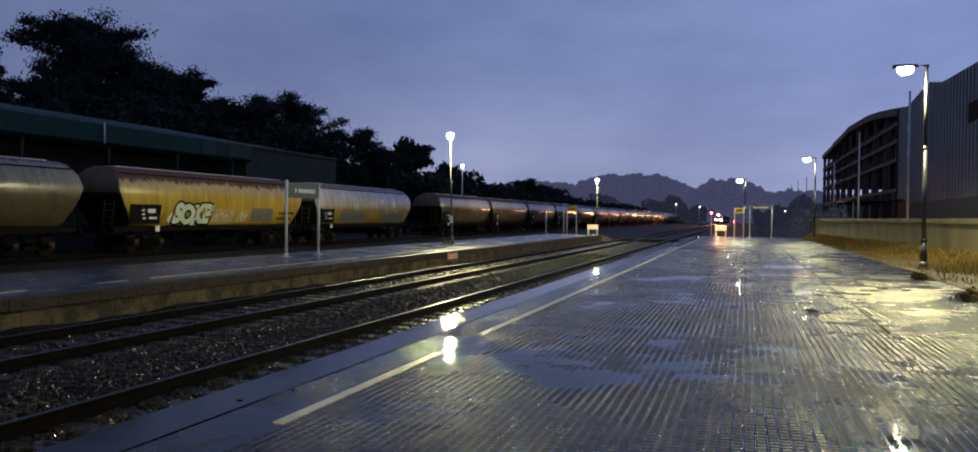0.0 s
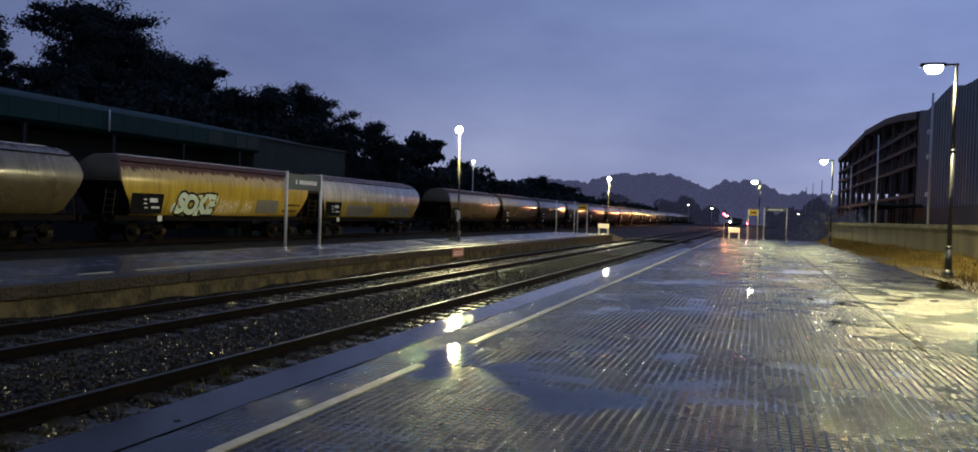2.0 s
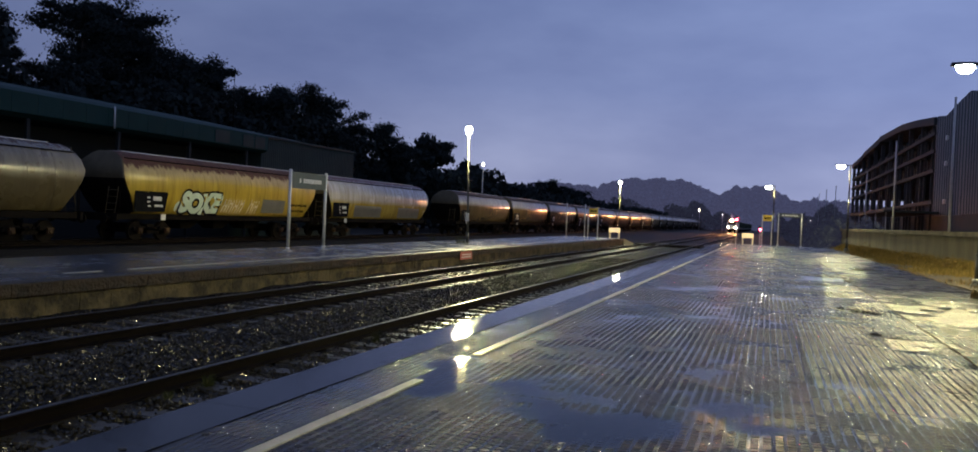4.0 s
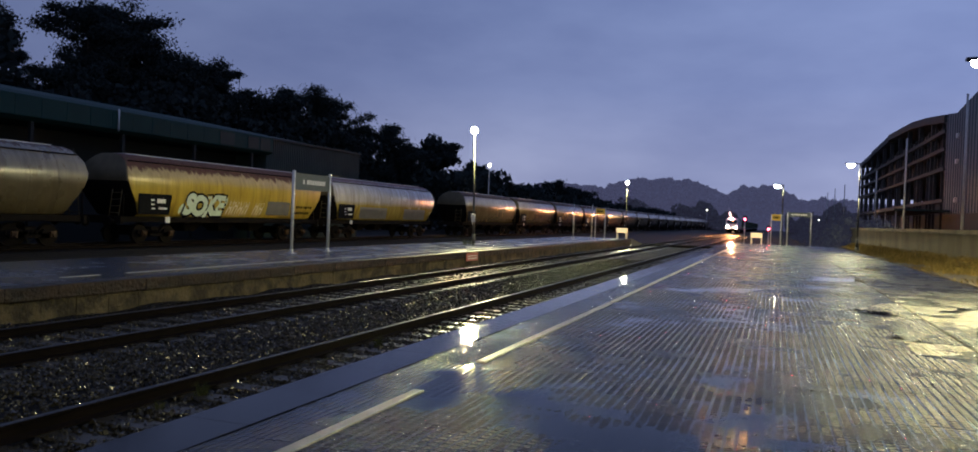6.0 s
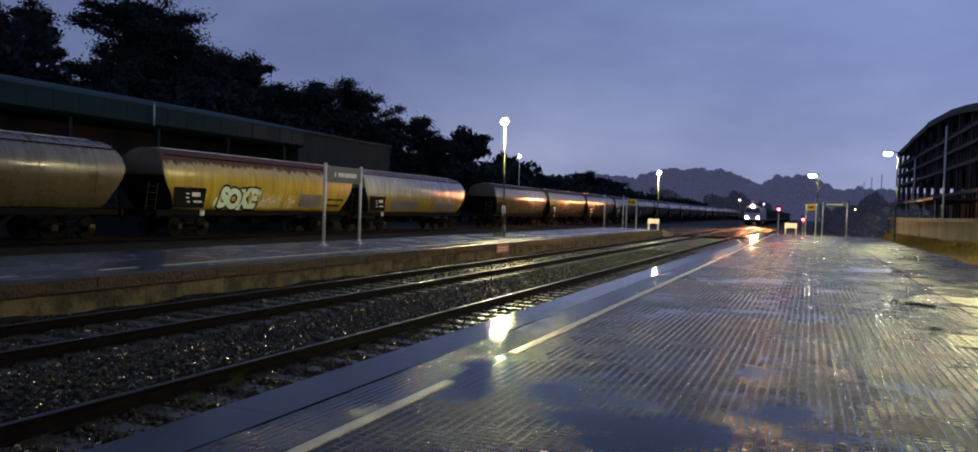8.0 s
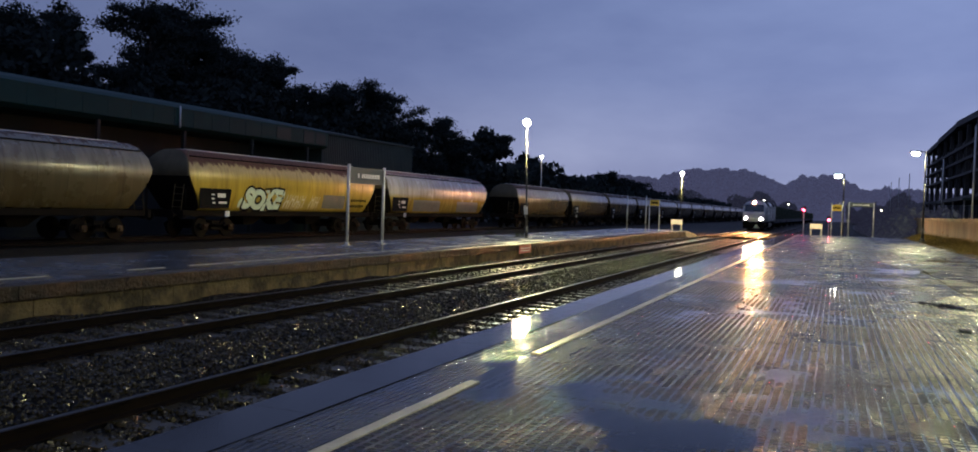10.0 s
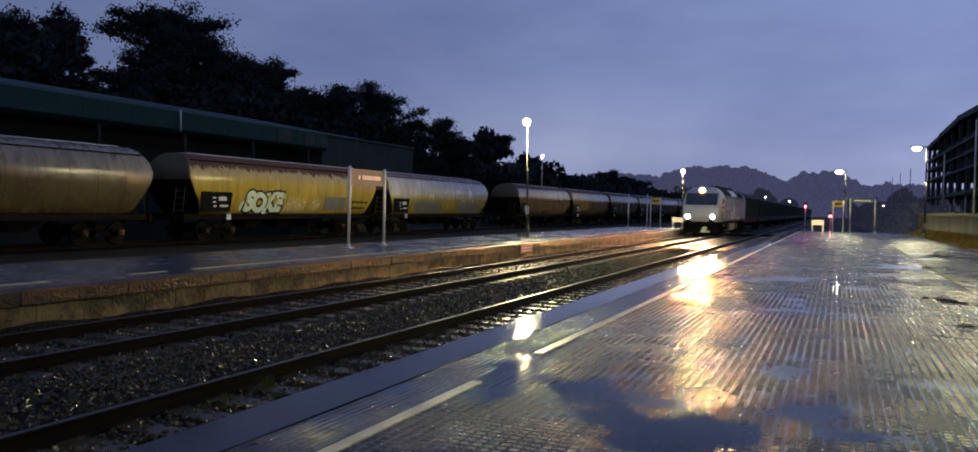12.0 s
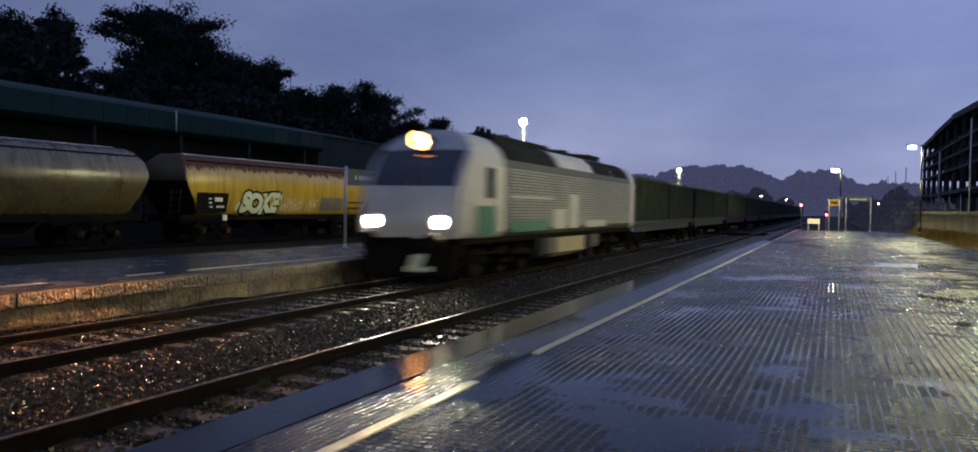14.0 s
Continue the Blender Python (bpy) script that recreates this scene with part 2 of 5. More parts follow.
# ---- ground ----
g = raw("ground", [(-1500, -200, -0.42), (1500, -200, -0.42), (1500, 3000, -0.42), (-1500, 3000, -0.42)], [(0, 1, 2, 3)], M["earth"])
tagged(g, "dark wet railway yard ground reaching the horizon", "ground", kind="structure")


# ---- tracks ----
def track_bed():
    bm = BM()
    prism(bm, [(-0.35, -0.43), (0.15, -0.20), (7.2, -0.20), (7.6, -0.43)], -25, 75)
    o = part("track_bed", bm, M["bed"])
    tagged(o, "dark wet ballast bed under the two running lines", "track bed", kind="structure")
    bm = BM()
    prism(bm, [(-0.9, -0.43), (0.15, -0.205), (7.2, -0.205), (8.3, -0.43)], 75.01, 760)
    o = part("track_bed", bm, M["bed"])
    tagged(o, "dark ballast bed running on beyond the platforms", "track bed", kind="structure")
    bm = BM()
    prism(bm, [(-20.4, -0.43), (-19.8, -0.2), (-16.4, -0.2), (-15.8, -0.43)], -10, 420)
    o = part("track_bed", bm, M["bed"])
    tagged(o, "weedy dark ballast bed of the freight siding", "track bed", kind="structure")


def rail(x, y0, y1, label):
    prof = [(-0.07, -0.16), (0.07, -0.16), (0.07, -0.145), (0.012, -0.12), (0.012, -0.045), (0.036, -0.035), (0.036, -0.006), (0.026, 0.0), (-0.026, 0.0), (-0.036, -0.006), (-0.036, -0.035), (-0.012, -0.045), (-0.012, -0.12), (-0.07, -0.145)]
    bm = BM()
    prism(bm, [(x + a, b) for a, b in prof], y0, y1)
    bm.faces.ensure_lookup_table()
    for f in bm.faces:
        c = f.calc_center_median()
        f.normal_update()
        if c.z > -0.008 and abs(f.normal.y) < 0.5:
            f.material_index = 1
    o = part("rail", bm, [M["rail_side"], M["rail_top"]])
    return tagged(o, label, "rail", "running rails", "structure")


def sleepers():
    bm = BM()
    prism(bm, [(-1.3, -0.19), (1.3, -0.19), (1.27, -0.155), (0.5, -0.165), (-0.5, -0.165), (-1.27, -0.155)], -0.13, 0.13)
    first = None
    for x, y0, n in ((0.5 * (X3 + X4), 4.0, 150), (0.5 * (X1 + X2), 8.0, 140)):
        bed = thing("sleeper_row", "row of wet concrete sleepers under one running line", "sleepers", "sleeper rows", (x, y0, 0), "structure")
        for k in range(n):
            if first is None:
                first = part("sleeper", bm, M["sleeper"], bed)
                continue
            share("sleeper", first.data, bed, pose(random.uniform(-0.02, 0.02), k * 0.6 + random.uniform(-0.015, 0.015), 0.0, 0, 0, random.uniform(-0.6, 0.6)))


def shoulder(x, y):
    """Stones and dirt heaped against the island wall."""
    return 0.19 * np.clip((0.50 - x) / 0.5, 0, 1) * (0.72 + 0.28 * np.sin(y * 2.3) * np.sin(y * 0.9 + 1))


def ballast_heap():
    xs, ys = np.linspace(-0.2, 0.52, 7), np.arange(-10, 74, 0.3)
    gx, gy = np.meshgrid(xs, ys)
    gz = -0.195 + shoulder(gx, gy) + 0.012 * np.sin(gx * 31 + gy * 17)
    v = np.stack([gx, gy, gz], -1).reshape(-1, 3).tolist()
    f = [(i * 7 + k, i * 7 + k + 1, i * 7 + k + 8, i * 7 + k + 7) for i in range(len(ys) - 1) for k in range(6)]
    tagged(raw("ballast_heap", v, f, M["bed"], None, True), "dark dirt and stones heaped along the island wall", "track bed", kind="structure")


def ballast_stones():
    base = np.array([(1, 0, 0), (-1, 0, 0), (0, 1, 0), (0, -1, 0), (0, 0, 1), (0, 0, -1)], float)
    tri = np.array([(0, 2, 4), (2, 1, 4), (1, 3, 4), (3, 0, 4), (2, 0, 5), (1, 2, 5), (3, 1, 5), (0, 3, 5)])
    n = 90000
    y = 3 + 47 * rng.random(n) ** 1.6
    x = rng.uniform(0.05, 7.4, n)
    z = -0.19 + 0.03 * rng.random(n)
    mid = (np.abs(x - 3.83) < 0.75)
    z[mid] += 0.025
    z += shoulder(x, y)
    keep = np.ones(n, bool)
    for r in (X1, X2, X3, X4):
        keep &= np.abs(x - r) > 0.10
    x, y, z = x[keep], y[keep], z[keep]
    n = len(x)
    s = rng.uniform(0.014, 0.040, (n, 1, 1))
    a = rng.normal(size=(n, 3, 3))
    q = np.linalg.qr(a)[0]
    v = base[None] * rng.uniform(0.6, 1.3, (n, 6, 1)) * s
    v = np.einsum("nij,nkj->nki", q, v) + np.stack([x, y, z], 1)[:, None]
    f = tri[None] + 6 * np.arange(n)[:, None, None]
    o = raw("ballast", v.reshape(-1, 3).tolist(), f.reshape(-1, 3).tolist(), M["ballast"])
    tagged(o, "loose wet grey ballast stones between the rails", "ballast", kind="stuff")


track_bed()
for x, l in ((X1, "worn steel rail beside the island platform"), (X2, "worn steel rail with a shiny wet head"), (X3, "dark rusty rail with a wet shiny head"), (X4, "rail close under the main platform edge")):
    rail(x, -25, 760, l)
for x in (-18.96, -17.24):
    rail(x, -10, 420, "dark rusty rail of the freight siding")
sleepers()
ballast_heap()
ballast_stones()


# ---- main platform ----
PUDDLES = [(8.45, 12.3, 0.60, 0.55, 14), (9.75, 11.5, 0.50, 0.95, 12), (10.5, 10.9, 0.40, 0.35, 12), (11.0, 11.9, 0.55, 0.55, 11), (11.66, 11.2, 0.50, 0.22, 12), (10.2, 11.65, 0.22, 0.5, 12), (10.3, 10.5, 0.30, 0.30, 12),
           (10.84, 13.05, 0.25, 0.4, 12), (12.0, 13.2, 0.40, 0.5, 12), (8.86, 11.2, 0.2, 0.3, 13), (14.3, 22.0, 0.45, 0.4, 14), (12.6, 20.6, 0.6, 0.5, 13), (9.5, 17.0, 0.6, 0.7, 12), (10.3, 24.0, 0.7, 1.0, 12),
           (13.0, 30.0, 0.8, 0.9, 12), (14.9, 38.0, 0.7, 1.6, 12), (10.5, 18.9, 0.4, 1.4, 11), (8.1, 10.2, 0.4, 1.0, 12), (8.0, 14.8, 0.4, 1.4, 12), (13.4, 15.2, 0.2, 0.25, 11), (8.2, 8.6, 0.4, 0.8, 12)]
RIPPLES = [(0.0016 * (L / 2.0) ** 0.62 * rng.uniform(0.6, 1.2), math.tau / L * math.cos(a) * 0.6, math.tau / L * math.sin(a), rng.uniform(0, 6.28)) for L in np.geomspace(0.22, 3.2, 26) for a in (rng.uniform(0, math.pi),)]


def sag(x, y):
    """Settled spots of the paving, in metres, negative downwards."""
    x, y = np.asarray(x, float), np.asarray(y, float)
    d = 0.0 * x
    for px, py, rx, ry, mm in PUDDLES:
        d = np.minimum(d, -0.00070 * mm * np.exp(-((x - px) / rx) ** 4 - ((y - py) / ry) ** 4))
    for amp, kx, ky, ph in RIPPLES:
        d = d + 0.80 * amp * np.sin(kx * x + ky * y + ph)
    return d


def main_platform():
    plat = thing("platform", "wet paved main platform with a concrete edge", "platform", kind="structure")
    bm = BM()
    prism(bm, [(EDGE + 0.12, -0.43), (16.4, -0.43), (16.4, ZP - 0.035), (EDGE + 0.12, ZP - 0.035)], -20, 74)
    part("platform_core", bm, M["face"], plat)
    bm = BM()
    first = None
    for i in range(94):
        if first is None:
            box(bm, EDGE, EDGE + 0.474, 0.001, 0.999, ZP - 0.18, ZP, 0.002)
            first = part("coping_slab", bm, M["coping"], plat)
            first.location = (0, -20, 0)
        else:
            share("coping_slab", first.data, plat, pose(0, i - 20, random.uniform(-0.0005, 0.0005)))
    bm = BM()
    for y0, y1 in ((8.42, 11.45), (12.85, 19.2), (19.35, 27.0), (27.3, 38.0), (38.6, 51.0), (51.7, 72.0)):
        box(bm, 8.605, 8.69, y0, y1, ZP - 0.03, ZP + 0.003)
    part("edge_line", bm, M["line"], plat, "worn cream-white painted safety line")
    # tiles with raised square pads
    T, P4 = 0.30, 0.075
    h = 0.008
    v, f = [], []
    edge_faces = set()
    for i in range(4):
        for j in range(4):
            a, b = i * P4, j * P4
            s = len(v)
            for k, (inset, drop) in enumerate(((0.002, h), (0.0065, 0.0034), (0.0135, 0.0))):
                tip = (random.uniform(-0.0011, 0.0011), random.uniform(-0.0011, 0.0011)) if k == 2 else (0.0, 0.0)
                v += [(a + (P4 - inset if e else inset), b + (P4 - inset if g else inset), -drop + (tip[0] if e else -tip[0]) + (tip[1] if g else -tip[1])) for e, g in ((0, 0), (1, 0), (1, 1), (0, 1))]
                if k:
                    for c in range(4):
                        edge_faces.add(len(f))
                        f.append((s + 4 * k - 4 + c, s + 4 * k - 4 + (c + 1) % 4, s + 4 * k + (c + 1) % 4, s + 4 * k + c))
            f.append((s + 8, s + 9, s + 10, s + 11))
    s = len(v)
    v += [(0, 0, -h), (T, 0, -h), (T, T, -h), (0, T, -h)]
    f += [(s, s + 1, s + 2, s + 3)]
    edge_faces.add(len(f) - 1)
    slots = [1 if k in edge_faces else 0 for k in range(len(f))]
    tile = None
    rest_v, rest_f, rest_m = [], [], []
    base = np.array(v)
    e = 0.1
    for i in range(int((16.4 - 8.70) / T)):
        for j in range(int(66 / T)):
            x, y = 8.70 + i * T, 7.4 + j * T
            jit = random.gauss(0, 0.0010)
            if 10.2 <= x < 14.1 and 9.2 <= y < 15.6:
                cx, cy = x + 0.15, y + 0.15
                z = ZP + float(sag(cx, cy)) + jit
                gx, gy = float(sag(cx + e, cy) - sag(cx - e, cy)) / (2 * e), float(sag(cx, cy + e) - sag(cx, cy - e)) / (2 * e)
                m = Matrix.Translation((cx, cy, z)) @ pose(0, 0, 0, math.degrees(gy), -math.degrees(gx), 0) @ Matrix.Translation((-0.15, -0.15, 0))
                if tile is None:
                    tile = raw("paving_tile", v, f, [M["tile"], M["tile_edge"]], plat)
                    tile.data.polygons.foreach_set("material_index", slots)
                    tile.matrix_basis = m
                else:
                    share("paving_tile", tile.data, plat, m)
                continue
            s = len(rest_v)
            if x > 13.4 and y > 19.5 + 2.5 * math.sin(x * 2.1):
                # worn smooth slabs on the verge side of the long joint
                w = np.array([(x + 0.003, y + 0.003, ZP + 2 * jit), (x + T - 0.003, y + 0.003, ZP + 2 * jit), (x + T - 0.003, y + T - 0.003, ZP + 2 * jit), (x + 0.003, y + T - 0.003, ZP + 2 * jit)])
                q = [(0, 1, 2, 3)]
                rest_m += [0]
            elif y < 40:
                w = base + (x, y, ZP + jit)
                q = f
                rest_m += slots
            else:
                w = np.array([(x + a * P4 + dx, y + dy, ZP + jit) for a in range(4) for dx, dy in ((0.006, 0), (P4 - 0.006, 0), (P4 - 0.006, T - 0.012), (0.006, T - 0.012))])
                q = [(4 * a, 4 * a + 1, 4 * a + 2, 4 * a + 3) for a in range(4)]
                rest_m += [0] * 4
            w[:, 2] += sag(w[:, 0], w[:, 1])
            rest_v += w.tolist()
            rest_f += [tuple(s + c for c in face) for face in q]
    o = raw("paving_field", rest_v, rest_f, [M["tile"], M["tile_edge"]], plat)
    o.data.polygons.foreach_set("material_index", rest_m)
    tagged(o, kind="stuff")
    # ribbed warning strip between the coping and the line
    v, f = [], []
    for j in range(95):
        y = 7.4 + j * 0.4
        lift = random.gauss(0, 0.0006)
        for i in range(8):
            x = EDGE + 0.475 + i * 0.056
            s = len(v)
            for yy in (y + 0.004, y + 0.396):
                z = ZP + 0.001 + lift + float(sag(x, yy))
                v += [(x, yy, z - 0.006), (x + 0.010, yy, z - 0.001), (x + 0.018, yy, z), (x + 0.034, yy, z), (x + 0.042, yy, z - 0.001), (x + 0.052, yy, z - 0.006)]
            f += [(s + k, s + k + 1, s + k + 7, s + k + 6) for k in range(5)]
    o = raw("ribbed_strip", v, f, M["tile_edge"], plat)
    tagged(o, kind="stuff")
    bm = BM()
    box(bm, EDGE + 0.46, 8.70, 7.4, 74, ZP - 0.03, ZP - 0.009)
    part("strip_bed", bm, M["tile"], plat)
    bm = BM()
    box(bm, 13.475, 13.505, 15.0, 73.5, ZP - 0.02, ZP + 0.003)
    part("long_joint", bm, M["dark"], plat, "dark straight joint in the paving")
    bm = BM()
    box(bm, EDGE + 0.46, 16.4, -20, 7.4, ZP - 0.03, ZP)
    part("paving_behind", bm, M["tile"], plat)
    # rain water standing at one level in the settled spots
    bm = BM()
    for x0, x1 in ((EDGE + 0.473, 16.3),):
        vs = [bm.verts.new(p) for p in ((x0, 7.4, ZP - 0.0074), (x1, 7.4, ZP - 0.0074), (x1, 73.5, ZP - 0.0074), (x0, 73.5, ZP - 0.0074))]
        bm.faces.new(vs)
    o = part("puddle", bm, M["water"])
    tagged(o, "shallow rain puddles standing on the platform paving", "puddle", kind="structure")
    return plat


# ---- island platform ----
def island_platform():
    plat = thing("island_platform", "low wet island platform with a mossy stone wall", "platform", kind="structure")
    bm = BM()
    box(bm, -4.9, -0.40, -10, 73, -0.43, ZL - 0.004)
    part("platform_core", bm, M["slab"], plat)
    first = None
    for k in range(83):
        if first is None:
            bm = BM()
            box(bm, -0.45, -0.05, 0.0015, 0.9985, ZL - 0.23, ZL, 0.012)
            first = part("lip_stone", bm, M["lip"], plat)
            first.location = (0, -10, 0)
        else:
            share("lip_stone", first.data, plat, pose(random.uniform(-0.006, 0.006), k - 10, random.uniform(-0.003, 0.003), 0, 0, random.uniform(-0.15, 0.15)))
    first = None
    for k in range(116):
        if first is None:
            bm = BM()
            box(bm, -0.40, -0.13, -0.001, 0.716, -0.43, ZL - 0.215, 0.006)
            first = part("wall_block", bm, M["face"], plat)
            first.location = (0, -10, 0)
        else:
            share("wall_block", first.data, plat, pose(random.uniform(-0.006, 0.006), k * 0.715 - 10, random.uniform(-0.004, 0.0), 0, 0, random.uniform(-0.6, 0.6)))
    bm = BM()
    for y0, y1 in ((-8, 15.3), (17.0, 17.9), (18.6, 29.0), (29.4, 44.0), (45.0, 71.0)):
        box(bm, -1.16, -1.06, y0, y1, ZL - 0.02, ZL + 0.001)
    part("edge_line", bm, M["line"], plat, "faded white painted safety line")
    return plat


def foot_crossing():
    """Dark timber boards level with the rails past the platform ends."""
    o = thing("foot_crossing", "dark wet boarded crossing over the two tracks", "crossing", kind="structure")
    first = None
    for x0, x1 in ((-0.35, X1 - 0.06), (X1 + 0.09, X2 - 0.09), (X2 + 0.06, X3 - 0.06), (X3 + 0.09, X4 - 0.09), (X4 + 0.06, 8.4)):
        bm = BM()
        box(bm, x0, x1, 0.008, 0.292, -0.19, -0.006, 0.008)
        first = part("board", bm, M["dark"], o)
        first.location = (0, 78.4, 0)
        for k in range(1, 11):
            share("board", first.data, o, pose(0, 78.4 + k * 0.3, random.uniform(-0.006, 0.0)))


def island_ramp():
    bm = BM()
    loft(bm, [[(x, 73.0, -0.43), (x, 73.0, ZL), (x, 80.5, -0.15), (x, 80.5, -0.43)] for x in (-4.9, -0.05)], 0, False)
    o = part("ramp", bm, M["ramp"])
    tagged(o, "pale concrete ramp down from the island platform end", "ramp", kind="structure")


main_platform()
island_platform()
foot_crossing()
island_ramp()


# ---- more materials ----
def mat_wagon(name, low, high, split, rust, roof_rust=0.5, gloss=0.10):
    """Painted hopper side: two bands of paint, rust runs from the roof, grime at the foot."""
    n = Nodes(name)
    tc = n.t.nodes.new("ShaderNodeTexCoord")
    sep = n.t.nodes.new("ShaderNodeSeparateXYZ")
    n.link(tc.outputs["Object"], sep.inputs[0])
    v = n.coords((1, 1, 1))
    runs = n.noise(n.coords((1.0, 2.4, 0.30)), 1.6, 6, 0.6)
    blot = n.noise(v, 0.9, 5, 0.6)
    fine = n.noise(v, 30, 3)
    zz = n.math("ADD", sep.outputs["Z"], n.math("MULTIPLY", blot, 0.25))
    band = n.math("SMOOTH_MIN", n.math("MAXIMUM", n.math("MULTIPLY_ADD", zz, 3.0, -3.0 * split), 0.0), 1.0, 0.2)
    col = n.mix(band, low, high)
    top = n.math("MULTIPLY_ADD", sep.outputs["Z"], 0.85, -0.85 * 3.45)
    mask = n.math("ADD", n.math("ADD", runs, top), roof_rust - 0.98)
    mask = n.math("MINIMUM", n.math("MAXIMUM", n.math("MULTIPLY", mask, 6.0), 0.0), 0.9)
    col = n.mix(mask, col, rust)
    grime = n.ramp(runs, [(0.35, (0.66, 0.63, 0.58)), (0.62, (1, 1, 1))])
    col = n.mix(1.0, col, grime, "MULTIPLY")
    n.bump(fine, 0.1, 0.004)
    rough = n.math("MAXIMUM", n.math("MULTIPLY_ADD", blot, 0.25, gloss), n.math("MULTIPLY", mask, 0.7))
    return n.set(col, rough, 0.0, n.math("MULTIPLY_ADD", mask, -0.35, 0.42))


def mat_leaf(name, dark, light, haze=0.0):
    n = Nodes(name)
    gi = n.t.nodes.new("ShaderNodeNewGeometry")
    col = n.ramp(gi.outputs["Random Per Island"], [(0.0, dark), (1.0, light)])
    # bluish emission paints distance haze onto the leaves
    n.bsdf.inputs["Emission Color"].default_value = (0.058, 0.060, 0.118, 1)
    n.bsdf.inputs["Emission Strength"].default_value = haze
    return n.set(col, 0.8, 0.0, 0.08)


M["wagon_yellow"] = mat_wagon("faded_yellow_hopper_paint", (0.44, 0.30, 0.035), (0.40, 0.30, 0.13), 3.1, (0.070, 0.022, 0.024), 0.47, 0.22)
M["wagon_beige"] = mat_wagon("dusty_beige_hopper_paint", (0.085, 0.066, 0.032), (0.21, 0.18, 0.125), 2.75, (0.10, 0.06, 0.045), 0.05, 0.16)
M["wagon_pale"] = mat_wagon("pale_hopper_paint", (0.42, 0.30, 0.06), (0.56, 0.50, 0.45), 2.45, (0.16, 0.08, 0.085), 0.16, 0.12)
# the pale upper band carries the sky's sheen on the far wagon tops
M["wagon_brown"] = mat_wagon("brown_grimy_hopper_paint_sky_top", (0.15, 0.10, 0.045), (0.44, 0.37, 0.32), 2.9, (0.08, 0.04, 0.03), 0.3)
M["wagon_end"] = mat_surface("grimy_brown_wagon_end", (0.05, 0.038, 0.018), (0.12, 0.095, 0.05), 1.2, (0.5, 0.7), relief=0.1, spec=0.25)
M["rust_box"] = mat_surface("rusty_orange_steel", (0.018, 0.009, 0.004), (0.06, 0.030, 0.010), 6.0, (0.5, 0.8), spec=0.2)
M["grey_patch"] = mat_surface("grey_overpaint", (0.10, 0.095, 0.085), (0.17, 0.16, 0.14), 2.0, (0.3, 0.5))
M["panel_black"] = mat_surface("matt_black_panel", (0.003, 0.003, 0.0035), (0.007, 0.007, 0.007), 4.0, (0.7, 0.9), spec=0.06)
M["white_paint"] = mat_surface("dirty_white_paint", (0.45, 0.44, 0.40), (0.72, 0.71, 0.67), 2.0, (0.3, 0.5), relief=0.05)
M["graffiti_fill"] = mat_surface("pale_green_spray_paint", (0.42, 0.50, 0.38), (0.62, 0.70, 0.56), 5.0, (0.3, 0.5), relief=0.02)
M["graffiti_pink"] = mat_surface("pale_pink_spray_paint", (0.52, 0.42, 0.30), (0.66, 0.55, 0.42), 5.0, (0.3, 0.5), relief=0.02)
M["cab_white"] = mat_surface("white_locomotive_paint", (0.31, 0.30, 0.285), (0.52, 0.51, 0.50), 0.7, (0.2, 0.4), relief=0.03, grain=14)
# darker than the louvres: shadow of their gaps put into the backing colour
M["loco_shell"] = mat_surface("shade_dark_louvre_backing", (0.035, 0.035, 0.03), (0.08, 0.08, 0.07), 0.8, (0.4, 0.6))
M["loco_grey"] = mat_surface("grey_green_locomotive_side", (0.15, 0.15, 0.115), (0.30, 0.29, 0.235), 0.8, (0.25, 0.5), relief=0.05)
M["loco_green"] = mat_surface("green_livery_paint", (0.04, 0.12, 0.09), (0.08, 0.18, 0.13), 2.0, (0.25, 0.4), relief=0.03)
M["loco_roof"] = mat_surface("dark_grey_roof", (0.010, 0.010, 0.012), (0.026, 0.026, 0.03), 2.0, (0.7, 0.85), spec=0.04)
M["tank_tan"] = mat_surface("tan_fuel_tank", (0.20, 0.17, 0.11), (0.33, 0.28, 0.19), 1.5, (0.35, 0.6))
M["glass"] = mat_glass("dark_window_glass")
M["amber_glow"] = mat_glow("lit_amber_headlamp", (1.0, 0.40, 0.16), 310000.0)
M["rim_glow"] = mat_glow("lit_amber_rim_glass", (1.0, 0.42, 0.12), 14.0)
M["white_glow"] = mat_glow("lit_white_headlamp", (1.0, 0.88, 0.66), 800.0)
M["plough"] = mat_surface("cream_plough_stripe", (0.45, 0.46, 0.28), (0.62, 0.63, 0.42), 3.0, (0.4, 0.6))
# panels near black, ribs paler: dark gaps and lit ribs put into colour
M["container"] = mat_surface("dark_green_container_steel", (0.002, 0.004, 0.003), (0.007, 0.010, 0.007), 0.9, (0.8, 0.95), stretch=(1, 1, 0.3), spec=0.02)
M["rib"] = mat_surface("lit_green_container_rib", (0.035, 0.045, 0.032), (0.095, 0.115, 0.08), 1.5, (0.6, 0.8), spec=0.08)
M["deck_blue"] = mat_surface("blue_grey_wagon_steel", (0.012, 0.02, 0.028), (0.035, 0.05, 0.06), 2.0, (0.5, 0.8), spec=0.3)
M["shed_green"] = mat_surface("weathered_green_cladding", (0.005, 0.025, 0.020), (0.010, 0.045, 0.036), 0.4, (0.5, 0.7), relief=0.1, spec=0.15)
